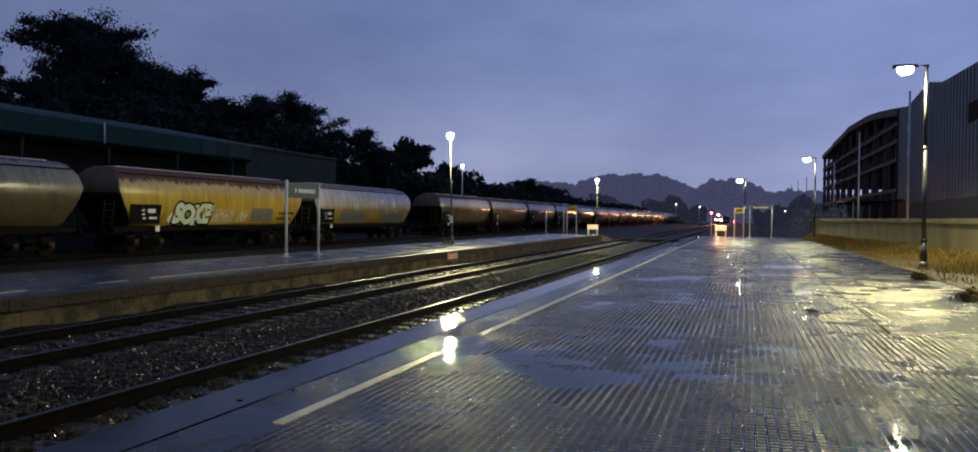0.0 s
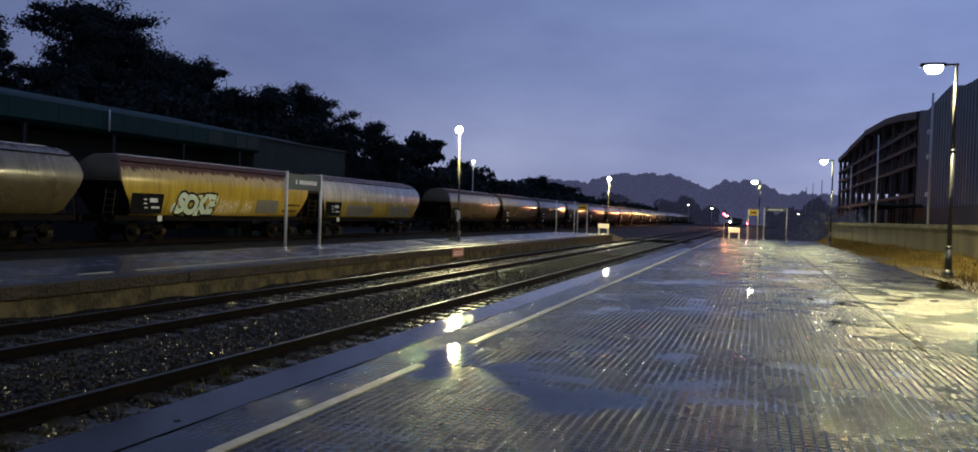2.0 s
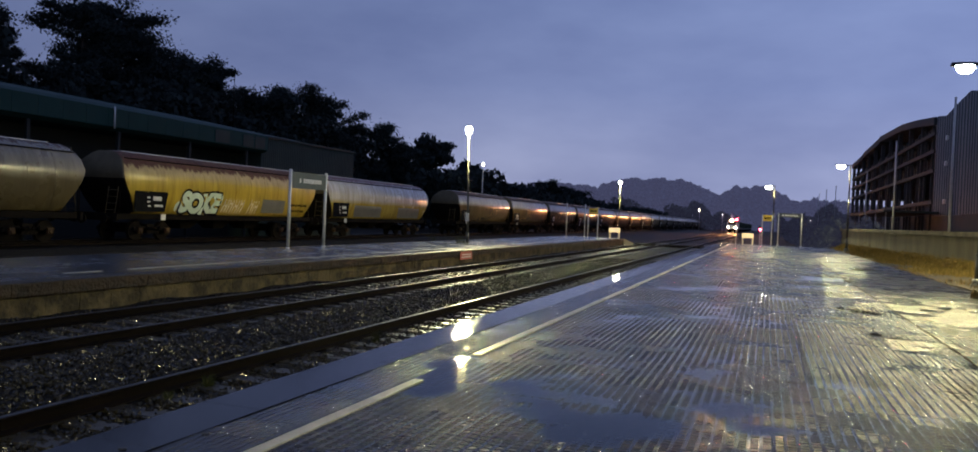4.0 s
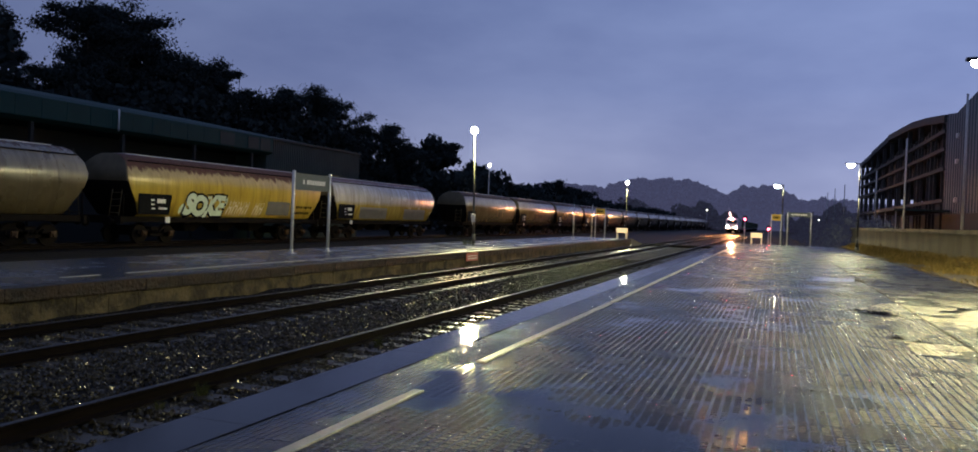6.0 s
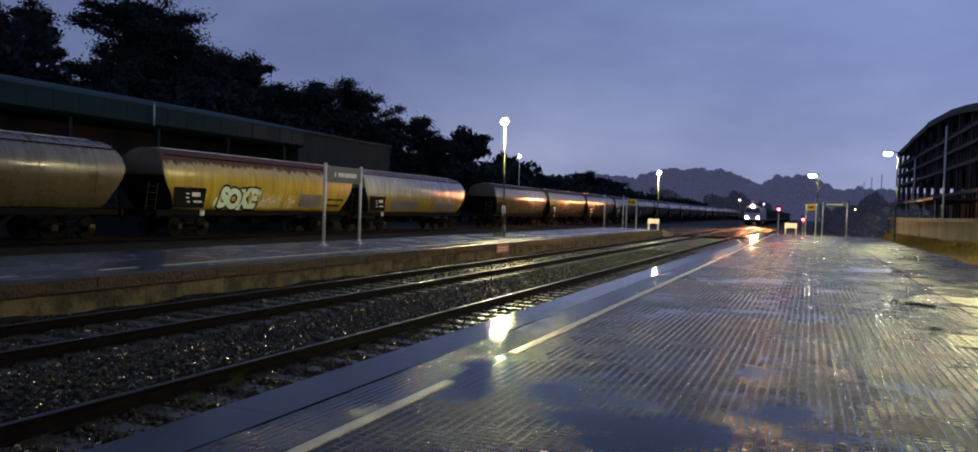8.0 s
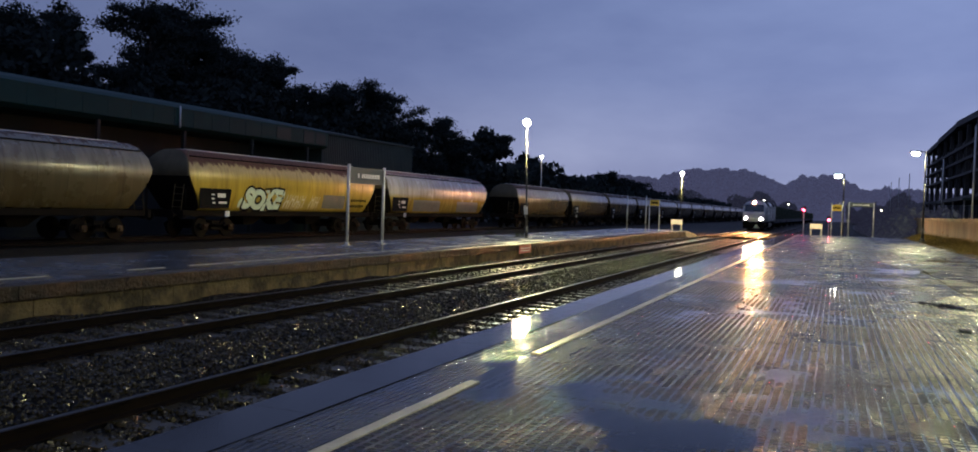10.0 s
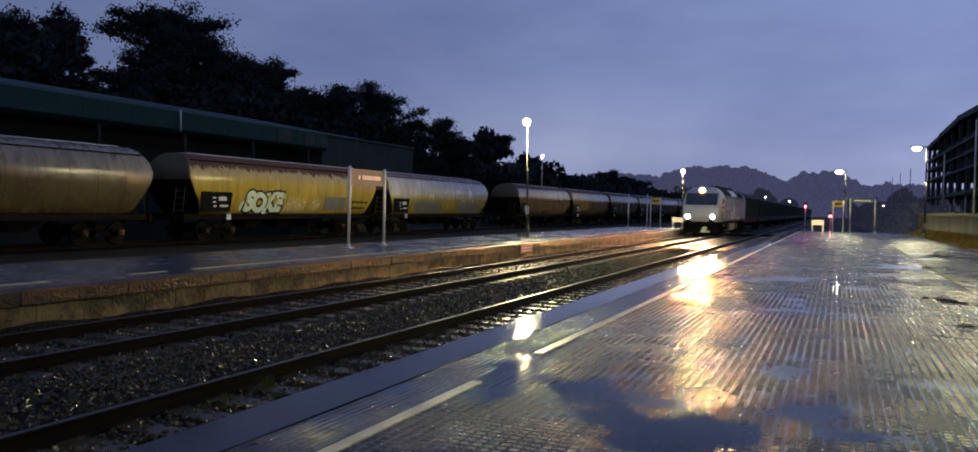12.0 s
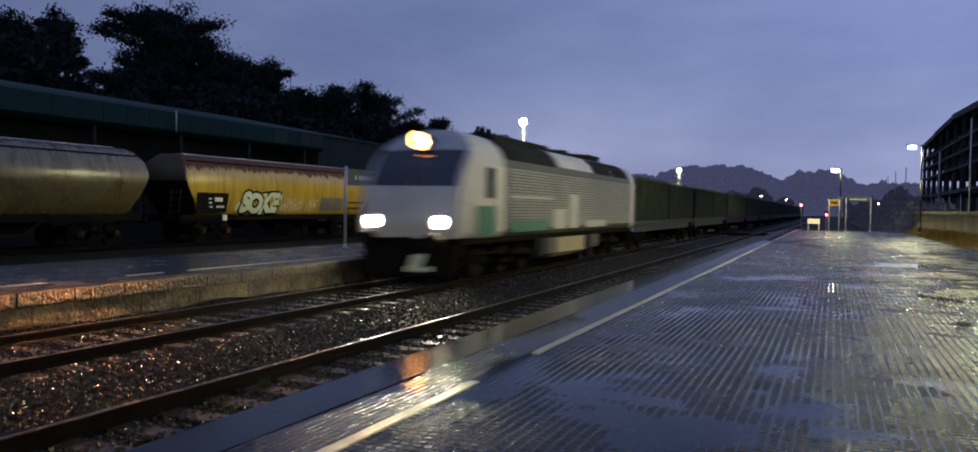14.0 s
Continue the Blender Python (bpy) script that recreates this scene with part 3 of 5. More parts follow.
M["shed_grey"] = mat_surface("grey_green_corrugated_cladding", (0.016, 0.026, 0.021), (0.034, 0.050, 0.040), 0.5, (0.5, 0.7), relief=0.1, spec=0.2)
# near-black colour holds the shade beneath the shed canopy
M["shed_shade"] = mat_surface("shaded_under_canopy", (0.002, 0.0035, 0.002), (0.006, 0.009, 0.006), 0.6, (0.6, 0.9))
M["bark"] = mat_surface("pine_bark", (0.02, 0.014, 0.010), (0.06, 0.045, 0.032), 5.0, (0.7, 0.9))
M["leaf"] = mat_leaf("dark_pine_needles", (0.014, 0.020, 0.020), (0.022, 0.030, 0.028))
# the next two are paler and glow faintly to carry the haze
M["leaf_mid"] = mat_leaf("hazy_midground_leaves", (0.02, 0.025, 0.022), (0.05, 0.058, 0.045), 0.25)
M["leaf_far"] = mat_leaf("hazy_distant_leaves", (0.062, 0.072, 0.080), (0.11, 0.122, 0.135), 0.75)
M["grass"] = mat_leaf("dry_verge_grass", (0.045, 0.036, 0.010), (0.20, 0.135, 0.042))
M["weed"] = mat_leaf("dark_wet_weed", (0.012, 0.016, 0.006), (0.04, 0.045, 0.016))
M["hill"] = mat_surface("hazy_wooded_hillside", (0.045, 0.052, 0.056), (0.075, 0.083, 0.086), 0.02, (0.8, 1.0), grain=0.2, local=False)
# same bluish glow, so the hillside carries the distance haze
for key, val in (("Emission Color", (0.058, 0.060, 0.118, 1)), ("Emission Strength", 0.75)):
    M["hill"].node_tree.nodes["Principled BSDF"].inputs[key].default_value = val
M["clad_blue"] = mat_surface("blue_grey_sheet_cladding", (0.032, 0.045, 0.060), (0.060, 0.080, 0.098), 0.3, (0.35, 0.6), relief=0.05)
M["frame_concrete"] = mat_surface("bare_concrete_frame", (0.014, 0.0135, 0.013), (0.036, 0.035, 0.033), 0.6, (0.6, 0.9))
M["yellow_sign"] = mat_surface("yellow_sign_paint", (0.68, 0.42, 0.03), (0.82, 0.54, 0.05), 4.0, (0.3, 0.5), relief=0.02)
M["cream"] = mat_surface("cream_painted_steel", (0.70, 0.62, 0.42), (0.82, 0.74, 0.52), 4.0, (0.3, 0.5), relief=0.03)
# weak emission added to keep the cream barrier box bright
M["cream_glow"] = mat_glow("glowing_cream_box", (0.85, 0.66, 0.36), 0.75)
M["red_sign"] = mat_surface("faded_red_paint", (0.30, 0.07, 0.05), (0.42, 0.12, 0.09), 4.0, (0.4, 0.6))
M["sign_grey"] = mat_surface("grey_green_sign_board", (0.06, 0.075, 0.07), (0.10, 0.115, 0.11), 4.0, (0.3, 0.5), relief=0.02)
M["sign_text"] = mat_surface("white_lettering", (0.6, 0.6, 0.58), (0.75, 0.75, 0.73), 6.0, (0.4, 0.5), relief=0.0)
M["red_glow"] = mat_glow("lit_red_signal_lens", (1.0, 0.03, 0.06), 120.0)
M["far_glow"] = mat_glow("distant_lit_lamp", (1.0, 0.88, 0.62), 60.0)
M["asphalt"] = mat_surface("rough_wet_verge", (0.016, 0.012, 0.006), (0.060, 0.042, 0.018), 1.2, (0.65, 0.9), grain=20, relief=0.8, dist=0.02, local=False)


# ---- street lamps ----
def platform_lamp(x, y, z, top, arm, power, label, iron=True):
    o = thing("street_lamp", label, "street lamp", "platform lamps", (x, y, z))
    bm = BM()
    if iron:
        rod(bm, (0, 0, 0), (0, 0, 0.06), 0.20, 0.20, 16)
        rod(bm, (0, 0, 0.06), (0, 0, 0.22), 0.17, 0.12, 16)
        rod(bm, (0, 0, 0.22), (0, 0, 0.85), 0.105, 0.085, 16)
        rod(bm, (0, 0, 0.85), (0, 0, 0.92), 0.105, 0.10, 16)
        for k in range(4):
            a = k * math.pi / 2 + 0.78
            rod(bm, (0.165 * math.cos(a), 0.165 * math.sin(a), 0.06), (0.165 * math.cos(a), 0.165 * math.sin(a), 0.10), 0.018, 0.018, 6)
        part("pedestal", bm, M["black"], o, "cast-iron pedestal")
        bm = BM()
        rod(bm, (0, 0, 0.92), (0, 0, 3.65), 0.066, 0.058, 14)
        rod(bm, (0, 0, 3.62), (0, 0, 3.72), 0.075, 0.07, 14)
        part("lower_pole", bm, M["black"], o)
        bm = BM()
        rod(bm, (0, 0, 3.72), (0, 0, top), 0.052, 0.045, 14)
        part("upper_pole", bm, M["pole"], o, "grey steel upper pole")
    else:
        box(bm, -0.14, 0.14, -0.14, 0.14, 0, 0.02, 0.004)
        rod(bm, (0, 0, 0.02), (0, 0, 0.5), 0.085, 0.08, 14)
        part("pedestal", bm, M["black"], o)
        bm = BM()
        rod(bm, (0, 0, 0.5), (0, 0, top - 0.42), 0.052, 0.036, 14)
        part("pole", bm, M["pole"], o)
        bm = BM()
        box(bm, -0.09, 0.09, -0.10, -0.04, 1.1, 1.5, 0.01)
        part("junction_box", bm, M["galv"], o)
    hx = arm
    s = -1 if arm < 0 else 1
    bm = BM()
    if iron:
        rod(bm, (0.06, 0, top - 0.03), (arm, 0, top - 0.03), 0.035, 0.03, 10)
        part("arm", bm, M["black"], o)
    else:
        # the lantern stands on the pole's tip, held by two thin stays
        for e in (-1, 1):
            rod(bm, (0, e * 0.03, top - 0.45), (0, e * 0.165, top - 0.30), 0.012, 0.012, 6)
            rod(bm, (0, e * 0.165, top - 0.30), (0, e * 0.165, top - 0.04), 0.012, 0.012, 6)
        part("bracket", bm, M["black"], o)
    if not iron:
        bm = BM()
        rod(bm, (0, 0, top - 0.045), (0, 0, top - 0.005), 0.12, 0.05, 14)
        part("lamp_cap", bm, M["black"], o)
        bm = BM()
        loft(bm, [[(r * math.cos(a), r * math.sin(a), top - 0.21 + h) for a in [k * math.tau / 16 for k in range(16)]] for r, h in ((0.07, -0.16), (0.13, -0.12), (0.17, -0.04), (0.175, 0.04), (0.14, 0.12), (0.08, 0.165))], 0, True)
        part("lamp_globe", bm, M["lamp_glow"], o, "glowing lamp globe")
        street_light("lamp_light", (x, y, z + top - 0.36), power, LAMP_COLOUR, 0.16)
        return o
    bm = BM()
    loft(bm, [[(hx + s * t * 0.62 + 0.0, w * sy, top - 0.03 + h) for sy, h in ((-1, -0.03), (-0.7, 0.05), (0.7, 0.05), (1, -0.03))] for t, w in ((-0.15, 0.06), (0.1, 0.16), (0.6, 0.19), (0.95, 0.12))], 0, True)
    part("lamp_head", bm, M["black"], o)
    bm = BM()
    loft(bm, [[(hx + s * 0.24 + r * 0.24 * math.cos(a), r * 0.15 * math.sin(a), top - 0.062 - d) for a in [k * math.tau / 16 for k in range(16)]] for r, d in ((1, 0), (0.97, 0.08), (0.8, 0.16), (0.4, 0.21))], 0, True)
    part("lamp_bowl", bm, M["lamp_glow"], o, "glowing lamp bowl")
    street_light("lamp_light", (x + hx + s * 0.24, y, z + top - 0.36), power, LAMP_COLOUR, 0.14)
    return o


LAMPS = [
    (16.9, 30.86, ZP, 6.2, -0.35, 6100, "tall black and steel platform lamp, lit, beside the verge", True),
    (16.47, 65.0, ZP, 5.9, -0.35, 1500, "tall lit platform lamp by the retaining wall", True),
    (-3.2, 44.0, ZL, 5.98, -0.10, 6900, "slim lit steel lamp on the island platform", False),
    (-3.7, 91.0, -0.42, 6.7, -0.10, 7000, "slim lit steel lamp beyond the island platform", False),
    (11.75, 75.6, -0.42, 5.85, -0.22, 650, "short lit lamp behind the platform end", True),
    (-3.2, -3.0, ZL, 5.75, -0.10, 1000, "slim lit steel lamp on the near island platform", False),
    # unseen lamp added behind the camera to light the near paving
    (16.9, -4.0, ZP, 6.2, -0.35, 5500, "tall black and steel platform lamp, lit, added out of view", True),
]
for row in LAMPS:
    lamp = platform_lamp(*row)
    if row[:2] == (-3.2, 44.0):
        lamp.rotation_euler.y = radians(-1.8)


# ---- grain hopper wagons ----
def wheelset(bm, y, gauge=0.86, r=0.46, z=0.46, seg=20):
    for s in (-1, 1):
        rod(bm, (s * (gauge - 0.07), y, z), (s * (gauge + 0.06), y, z), r, r, seg)
        rod(bm, (s * (gauge - 0.10), y, z), (s * (gauge - 0.07), y, z), r + 0.03, r + 0.03, seg)
        rod(bm, (s * (gauge + 0.06), y, z), (s * (gauge + 0.16), y, z), 0.13, 0.11, 10)
    rod(bm, (-gauge, y, z), (gauge, y, z), 0.08, 0.08, 8)


def bogie(parent, y, wheelbase=1.8, r=0.46, axles=2, material="dark", boxes=False):
    bm = BM()
    for s in (-1, 1):
        x = s * 1.08
        prism_pts = [(-wheelbase / 2 - 0.35, 0.48), (-wheelbase / 2 - 0.3, 0.66), (-0.5, 0.70), (-0.35, 0.34), (0.35, 0.34), (0.5, 0.70), (wheelbase / 2 + 0.3, 0.66), (wheelbase / 2 + 0.35, 0.48)]
        loft(bm, [[(x - 0.05, y + a, b) for a, b in prism_pts], [(x + 0.05, y + a, b) for a, b in prism_pts]], 0, False)
        for a in (-0.2, 0.0, 0.2):
            rod(bm, (x, y + a, 0.36), (x, y + a, 0.66), 0.06, 0.06, 8)
    box(bm, -1.0, 1.0, y - 0.25, y + 0.25, 0.55, 0.8, 0.02)
    b = part("bogie", bm, M[material], parent)
    if boxes:
        for k in (-1, 1):
            bm = BM()
            box(bm, 1.13, 1.25, y + k * wheelbase / 2 - 0.14, y + k * wheelbase / 2 + 0.14, r - 0.10, r + 0.16, 0.02)
            rod(bm, (1.25, y + k * wheelbase / 2, r), (1.29, y + k * wheelbase / 2, r), 0.09, 0.07, 12)
            part("axle_box", bm, M["rust_box"], b, "rusty orange axle box")
    for k in range(axles):
        bm = BM()
        wheelset(bm, y + (k - (axles - 1) / 2) * (wheelbase / (axles - 1)), r=r, z=r)
        w = part("wheelset", bm, M[material], b)
    return b


def hopper_body(length):
    """Stack of rounded rings: steep hopper foot, bulged flank, curved roof."""
    rows = [(1.30, 1.05, 1.00), (1.36, 1.22, 0.95), (2.05, 1.46, 0.55), (2.55, 1.52, 0.20), (2.92, 1.52, 0.04), (3.12, 1.50, 0.0), (3.55, 1.36, 0.10), (3.86, 1.12, 0.24), (4.08, 0.80, 0.32), (4.20, 0.44, 0.36)]
    bm = BM()
    rings = []
    for z, w, inset in rows:
        l = length / 2 - inset
        c = 0.12
        ring = []
        for cx, cy, a0 in ((w - c, l - c, 0), (-(w - c), l - c, 90), (-(w - c), -(l - c), 180), (w - c, -(l - c), 270)):
            for k in range(4):
                a = radians(a0 + k * 30)
                ring.append((cx + c * math.cos(a), cy + c * math.sin(a), z))
        rings.append(ring)
    loft(bm, rings, 0, True)
    bm.normal_update()
    # lower sloped end faces go dark: shade of the recess as colour
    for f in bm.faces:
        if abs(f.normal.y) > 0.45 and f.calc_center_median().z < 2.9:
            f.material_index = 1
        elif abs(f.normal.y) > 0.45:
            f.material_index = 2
    return bm


def side_panel(bm, y0, y1, z0, z1, skew=0.0):
    """A painted panel that follows the flank between two heights."""
    def flank(z):
        pts = [(1.30, 1.05), (1.36, 1.22), (2.05, 1.46), (2.55, 1.52), (3.05, 1.52)]
        for (za, wa), (zb, wb) in zip(pts, pts[1:]):
            if z <= zb:
                return wa + (wb - wa) * (z - za) / (zb - za)
        return 1.52
    n = 5
    vs = [[bm.verts.new((flank(z0 + (z1 - z0) * k / n) + 0.012, y + skew * k / n, z0 + (z1 - z0) * k / n)) for k in range(n + 1)] for y in (y0, y1)]
    for k in range(n):
        bm.faces.new((vs[0][k], vs[1][k], vs[1][k + 1], vs[0][k + 1]))


def body_seam(y, s):
    """A raised weld strip running up one flank and over the shoulder."""
    path = [(1.215, 1.36), (1.46, 2.05), (1.52, 2.55), (1.52, 2.92), (1.50, 3.12), (1.36, 3.55), (1.12, 3.86), (0.80, 4.08)]
    bm = BM()
    rows = [[bm.verts.new((s * (x + d), y + dy, z + d * 0.5)) for dy, d in ((-0.022, 0.0), (-0.012, 0.010), (0.012, 0.010), (0.022, 0.0))] for x, z in path]
    for a, b in zip(rows, rows[1:]):
        for k in range(3):
            bm.faces.new((a[k], a[k + 1], b[k + 1], b[k]))
    return bm


def hopper_wagon(at, length, paint, label, marks="plain"):
    o = thing("hopper_wagon", label, "freight wagon", "grain hopper wagons", at)
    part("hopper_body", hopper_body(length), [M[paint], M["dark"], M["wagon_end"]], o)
    L = length / 2
    bm = BM()
    for s in (-1, 1):
        box(bm, s * 1.12 - 0.06, s * 1.12 + 0.06, -L + 0.1, L - 0.1, 1.02, 1.29, 0.015)
    for k in range(9):
        y = -L + 0.5 + k * (length - 1.0) / 8
        box(bm, -1.1, 1.1, y - 0.05, y + 0.05, 1.05, 1.2)
    part("underframe", bm, M["dark"], o)
    for e in (-1, 1):
        bm = BM()
        box(bm, -1.3, 1.3, e * (L + 0.02) - 0.08, e * (L + 0.02) + 0.08, 0.95, 1.30, 0.015)
        part("headstock", bm, M["dark"], o)
        for s in (-1, 1):
            bm = BM()
            rod(bm, (s * 0.87, e * (L + 0.08), 1.05), (s * 0.87, e * (L + 0.42), 1.05), 0.09, 0.08, 12)
            rod(bm, (s * 0.87, e * (L + 0.42), 1.05), (s * 0.87, e * (L + 0.47), 1.05), 0.23, 0.22, 16)
            part("buffer", bm, M["dark"], o)
        bm = BM()
        for s in (-0.28, 0.28):
            rod(bm, (s + 0.75, e * (L - 0.05), 1.3), (s + 0.75, e * (L - 0.45), 4.1), 0.022, 0.022, 6)
        for k in range(9):
            f = k / 9 + 0.05
            rod(bm, (0.47, e * (L - 0.05 - 0.4 * f), 1.3 + 2.8 * f), (1.03, e * (L - 0.05 - 0.4 * f), 1.3 + 2.8 * f), 0.016, 0.016, 6)
        part("ladder", bm, M["wagon_end"], o)
        bm = BM()
        loft(bm, [[(s * w, e * (L - 1.9 + d), z) for s in (-1, 1) for d in ((0, 0.05) if s < 0 else (0.05, 0))] for z, w, d in ((1.3, 0.9, 0), (3.0, 1.2, 0))], 0, False)
        part("end_plate", bm, M["dark"], o)
        for s in (-1, 1):
            bm = BM()
            rod(bm, (s * 1.25, e * (L - 0.1), 1.3), (s * 1.25, e * (L - 0.1), 2.3), 0.02, 0.02, 6)
            rod(bm, (s * 1.25, e * (L - 0.1), 2.3), (s * 1.3, e * (L - 1.0), 2.3), 0.02, 0.02, 6)
            part("end_railing", bm, M["dark"], o)
    bogie(o, -L + 2.4, boxes=True)
    bogie(o, L - 2.4, boxes=True)
    if paint != "wagon_brown":
        for k in range(11):
            part("body_seam", body_seam(-L + 1.6 + k * (length - 3.2) / 10, 1), M[paint], o)
    for k in range(3):
        bm = BM()
        y = (k - 1) * 2.7
        loft(bm, [[(-0.9, y - 1.1, 1.32), (0.9, y - 1.1, 1.32), (0.9, y + 1.1, 1.32), (-0.9, y + 1.1, 1.32)], [(-0.35, y - 0.35, 0.55), (0.35, y - 0.35, 0.55), (0.35, y + 0.35, 0.55), (-0.35, y + 0.35, 0.55)]], 0, False)
        part("discharge_chute", bm, M["dark"], o)
    bm = BM()
    for s in (-0.35, 0.35):
        box(bm, s - 0.02, s + 0.02, -L + 1.0, L - 1.0, 4.18, 4.25)
    box(bm, -0.36, 0.36, -L + 1.0, L - 1.0, 4.235, 4.255)
    part("roof_walkway", bm, M["galv"], o)
    for s in (-1, 1):
        bm = BM()
        rod(bm, (s * 1.135, -L + 0.4, 3.87), (s * 1.135, L - 0.4, 3.87), 0.03, 0.03, 6)
        part("roof_gutter", bm, M["dark"], o, "dark gutter strip along the roof edge")
    # black data panel with pale bars standing for its lettering
    bm = BM()
    loft(bm, [[(x, -L + 0.75, 1.40), (x, -L + 2.75, 1.40), (x, -L + 2.98, 2.42), (x, -L + 0.75, 2.42)] for x in (1.47, 1.50)], 0, False)
    p = part("data_panel", bm, M["panel_black"], o, "black data panel")
    bm = BM()
    for y0, y1, z0, z1 in ((1.55, 1.75, 2.05, 2.12), (1.55, 1.75, 1.85, 1.92), (1.95, 2.5, 1.95, 2.15), (2.05, 2.6, 1.65, 1.75), (1.6, 1.8, 1.65, 1.72)):
        box(bm, 1.501, 1.506, -L + y0, -L + y1, z0, z1)
    part("data_bars", bm, M["white_paint"], p)
    bm = BM()
    box(bm, 1.19, 1.22, -L + 2.85, -L + 3.15, 1.0, 1.3, 0.004)
    part("card_holder", bm, M["white_paint"], o, "small white plate")
    if marks == "graffiti":
        graffiti(o, -L)
    if marks == "patched":
        for y0, y1 in ((4.0, 8.2), (11.2, 15.2)):
            bm = BM()
            side_panel(bm, -L + y0, -L + min(y1, length - 1.4), 1.42, 2.25, -0.3)
            part("overpaint_patch", bm, M["grey_patch"], o)
    if marks == "graffiti":
        bm = BM()
        side_panel(bm, -L + 10.9, -L + 13.2, 1.5, 2.3, -0.1)
        part("overpaint_patch", bm, M["grey_patch"], o)
        for k in range(7):
            bm = BM()
            side_panel(bm, -L + 13.8 + k * 0.26, -L + 13.8 + k * 0.26 + 0.2, 1.95 + 0.03 * (k % 2), 2.1, -0.02)
            part("stencil_bar", bm, M["panel_black"], o)
            bm = BM()
            side_panel(bm, -L + 13.7 + k * 0.25, -L + 13.7 + k * 0.25 + 0.18, 1.6, 1.75, -0.02)
            part("stencil_bar", bm, M["panel_black"], o)
    return o


def graffiti(o, y0):
    """Bubble shapes: a dark outline under pale fill, then slanted pale strokes."""
    def blob(bm, cy, cz, ry, rz, n, lift, lean):
        vs = []
        for k in range(n):
            a = k * math.tau / n
            wob = 1 + 0.10 * math.sin(3 * a + cy * 3)
            z = cz + rz * wob * math.sin(a)
            z = max(z, 1.36)
            w = 1.22 + (z - 1.36) / 0.69 * 0.24 if z < 2.05 else 1.46 + (z - 2.05) / 0.5 * 0.06
            vs.append(bm.verts.new((w + lift, cy + ry * wob * math.cos(a) + lean * (z - cz), z)))
        bm.faces.new(vs)
    def letters(name, text, swell, lift, material, parent, label=""):
        cu = bpy.data.curves.new(name, "FONT")
        cu.body, cu.size, cu.offset, cu.shear, cu.space_character, cu.resolution_u = text, 1.35, swell, 0.12, 0.82, 3
        tmp = bpy.data.objects.new(name, cu)
        me = bpy.data.meshes.new_from_object(tmp)
        bpy.data.objects.remove(tmp)
        for v in me.vertices:
            y, z = v.co.x + y0 + 3.95, 1.45 + v.co.y + 0.06 * math.sin(v.co.x * 3)
            w = 1.22 + (z - 1.36) / 0.69 * 0.24 if z < 2.05 else 1.46 + (z - 2.05) / 0.5 * 0.06
            v.co = (w + lift, y, z)
        me.materials.clear()
        me.materials.append(material)
        q = new(name, me)
        q.parent = parent
        if label:
            q["label"] = label
        return q
    for cy, cz, ry, rz, lean in ((3.72, 1.72, 0.12, 0.26, 0.25), (7.05, 2.1, 0.10, 0.30, 0.35)):
        bm = BM()
        blob(bm, y0 + cy, cz, ry, rz, 14, 0.020, lean)
        part("graffiti_drop", bm, M["graffiti_fill"], o)
    g = letters("graffiti_outline", "SOKE", 0.19, 0.014, M["panel_black"], o, "black spray-painted outline")
    letters("graffiti_letters", "SOKE", 0.085, 0.022, M["graffiti_fill"], g, "pale green bubble letters")
    for k in range(7):
        cy = y0 + 7.5 + k * 0.46
        if k == 4:
            continue
        bm = BM()
        for dy, h in ((-0.13, 0.42), (0.13, 0.42)):
            blob(bm, cy + dy, 1.82, 0.055, h, 10, 0.018, 0.28)
        blob(bm, cy + 0.02, 1.85 + 0.12 * (k % 2), 0.16, 0.06, 10, 0.021, 0.2)
        part("graffiti_stroke", bm, M["graffiti_pink"], o, "slanted pale pink graffiti stroke")


WX = -18.1
hopper_wagon((WX, 24.2, 0), 16.6, "wagon_beige", "dusty beige grain hopper wagon with a pale roof band")
hopper_wagon((WX, 42.9, 0), 16.6, "wagon_yellow", "rusty yellow grain hopper wagon covered in graffiti", "graffiti")
hopper_wagon((WX, 61.2, 0), 16.9, "wagon_pale", "pale grain hopper wagon with grey overpaint patches", "patched")
far = hopper_wagon((WX, 85.0, 0), 16.0, "wagon_brown", "brown grimy grain hopper wagon in the long rake")
for k in range(1, 20):
    copy_thing(far, pose(WX, 85.0 + k * 17.0, 0))


# ---- locomotive ----
SECTION = [(1.40, 1.12), (1.46, 1.30), (1.47, 2.20), (1.47, 2.95), (1.41, 3.26), (1.27, 3.52), (1.00, 3.74), (0.60, 3.89), (0.22, 3.94)]


def nose(z):
    """How far the cab front leans back at a height."""
    pts = [(1.0, 0.12), (1.5, 0.0), (2.2, 0.10), (2.9, 0.48), (3.5, 0.95), (3.9, 1.45), (4.2, 1.9)]
    for (a, p), (b, q) in zip(pts, pts[1:]):
        if z <= b:
            return p + (q - p) * max(0.0, z - a) / (b - a)
    return 1.9


def ring_at(y, sx=1.0, lean=False):
    half = [(x * sx, y + (nose(z) if lean else 0), z) for x, z in SECTION]
    return half + [(-x, yy, z) for x, yy, z in reversed(half)]


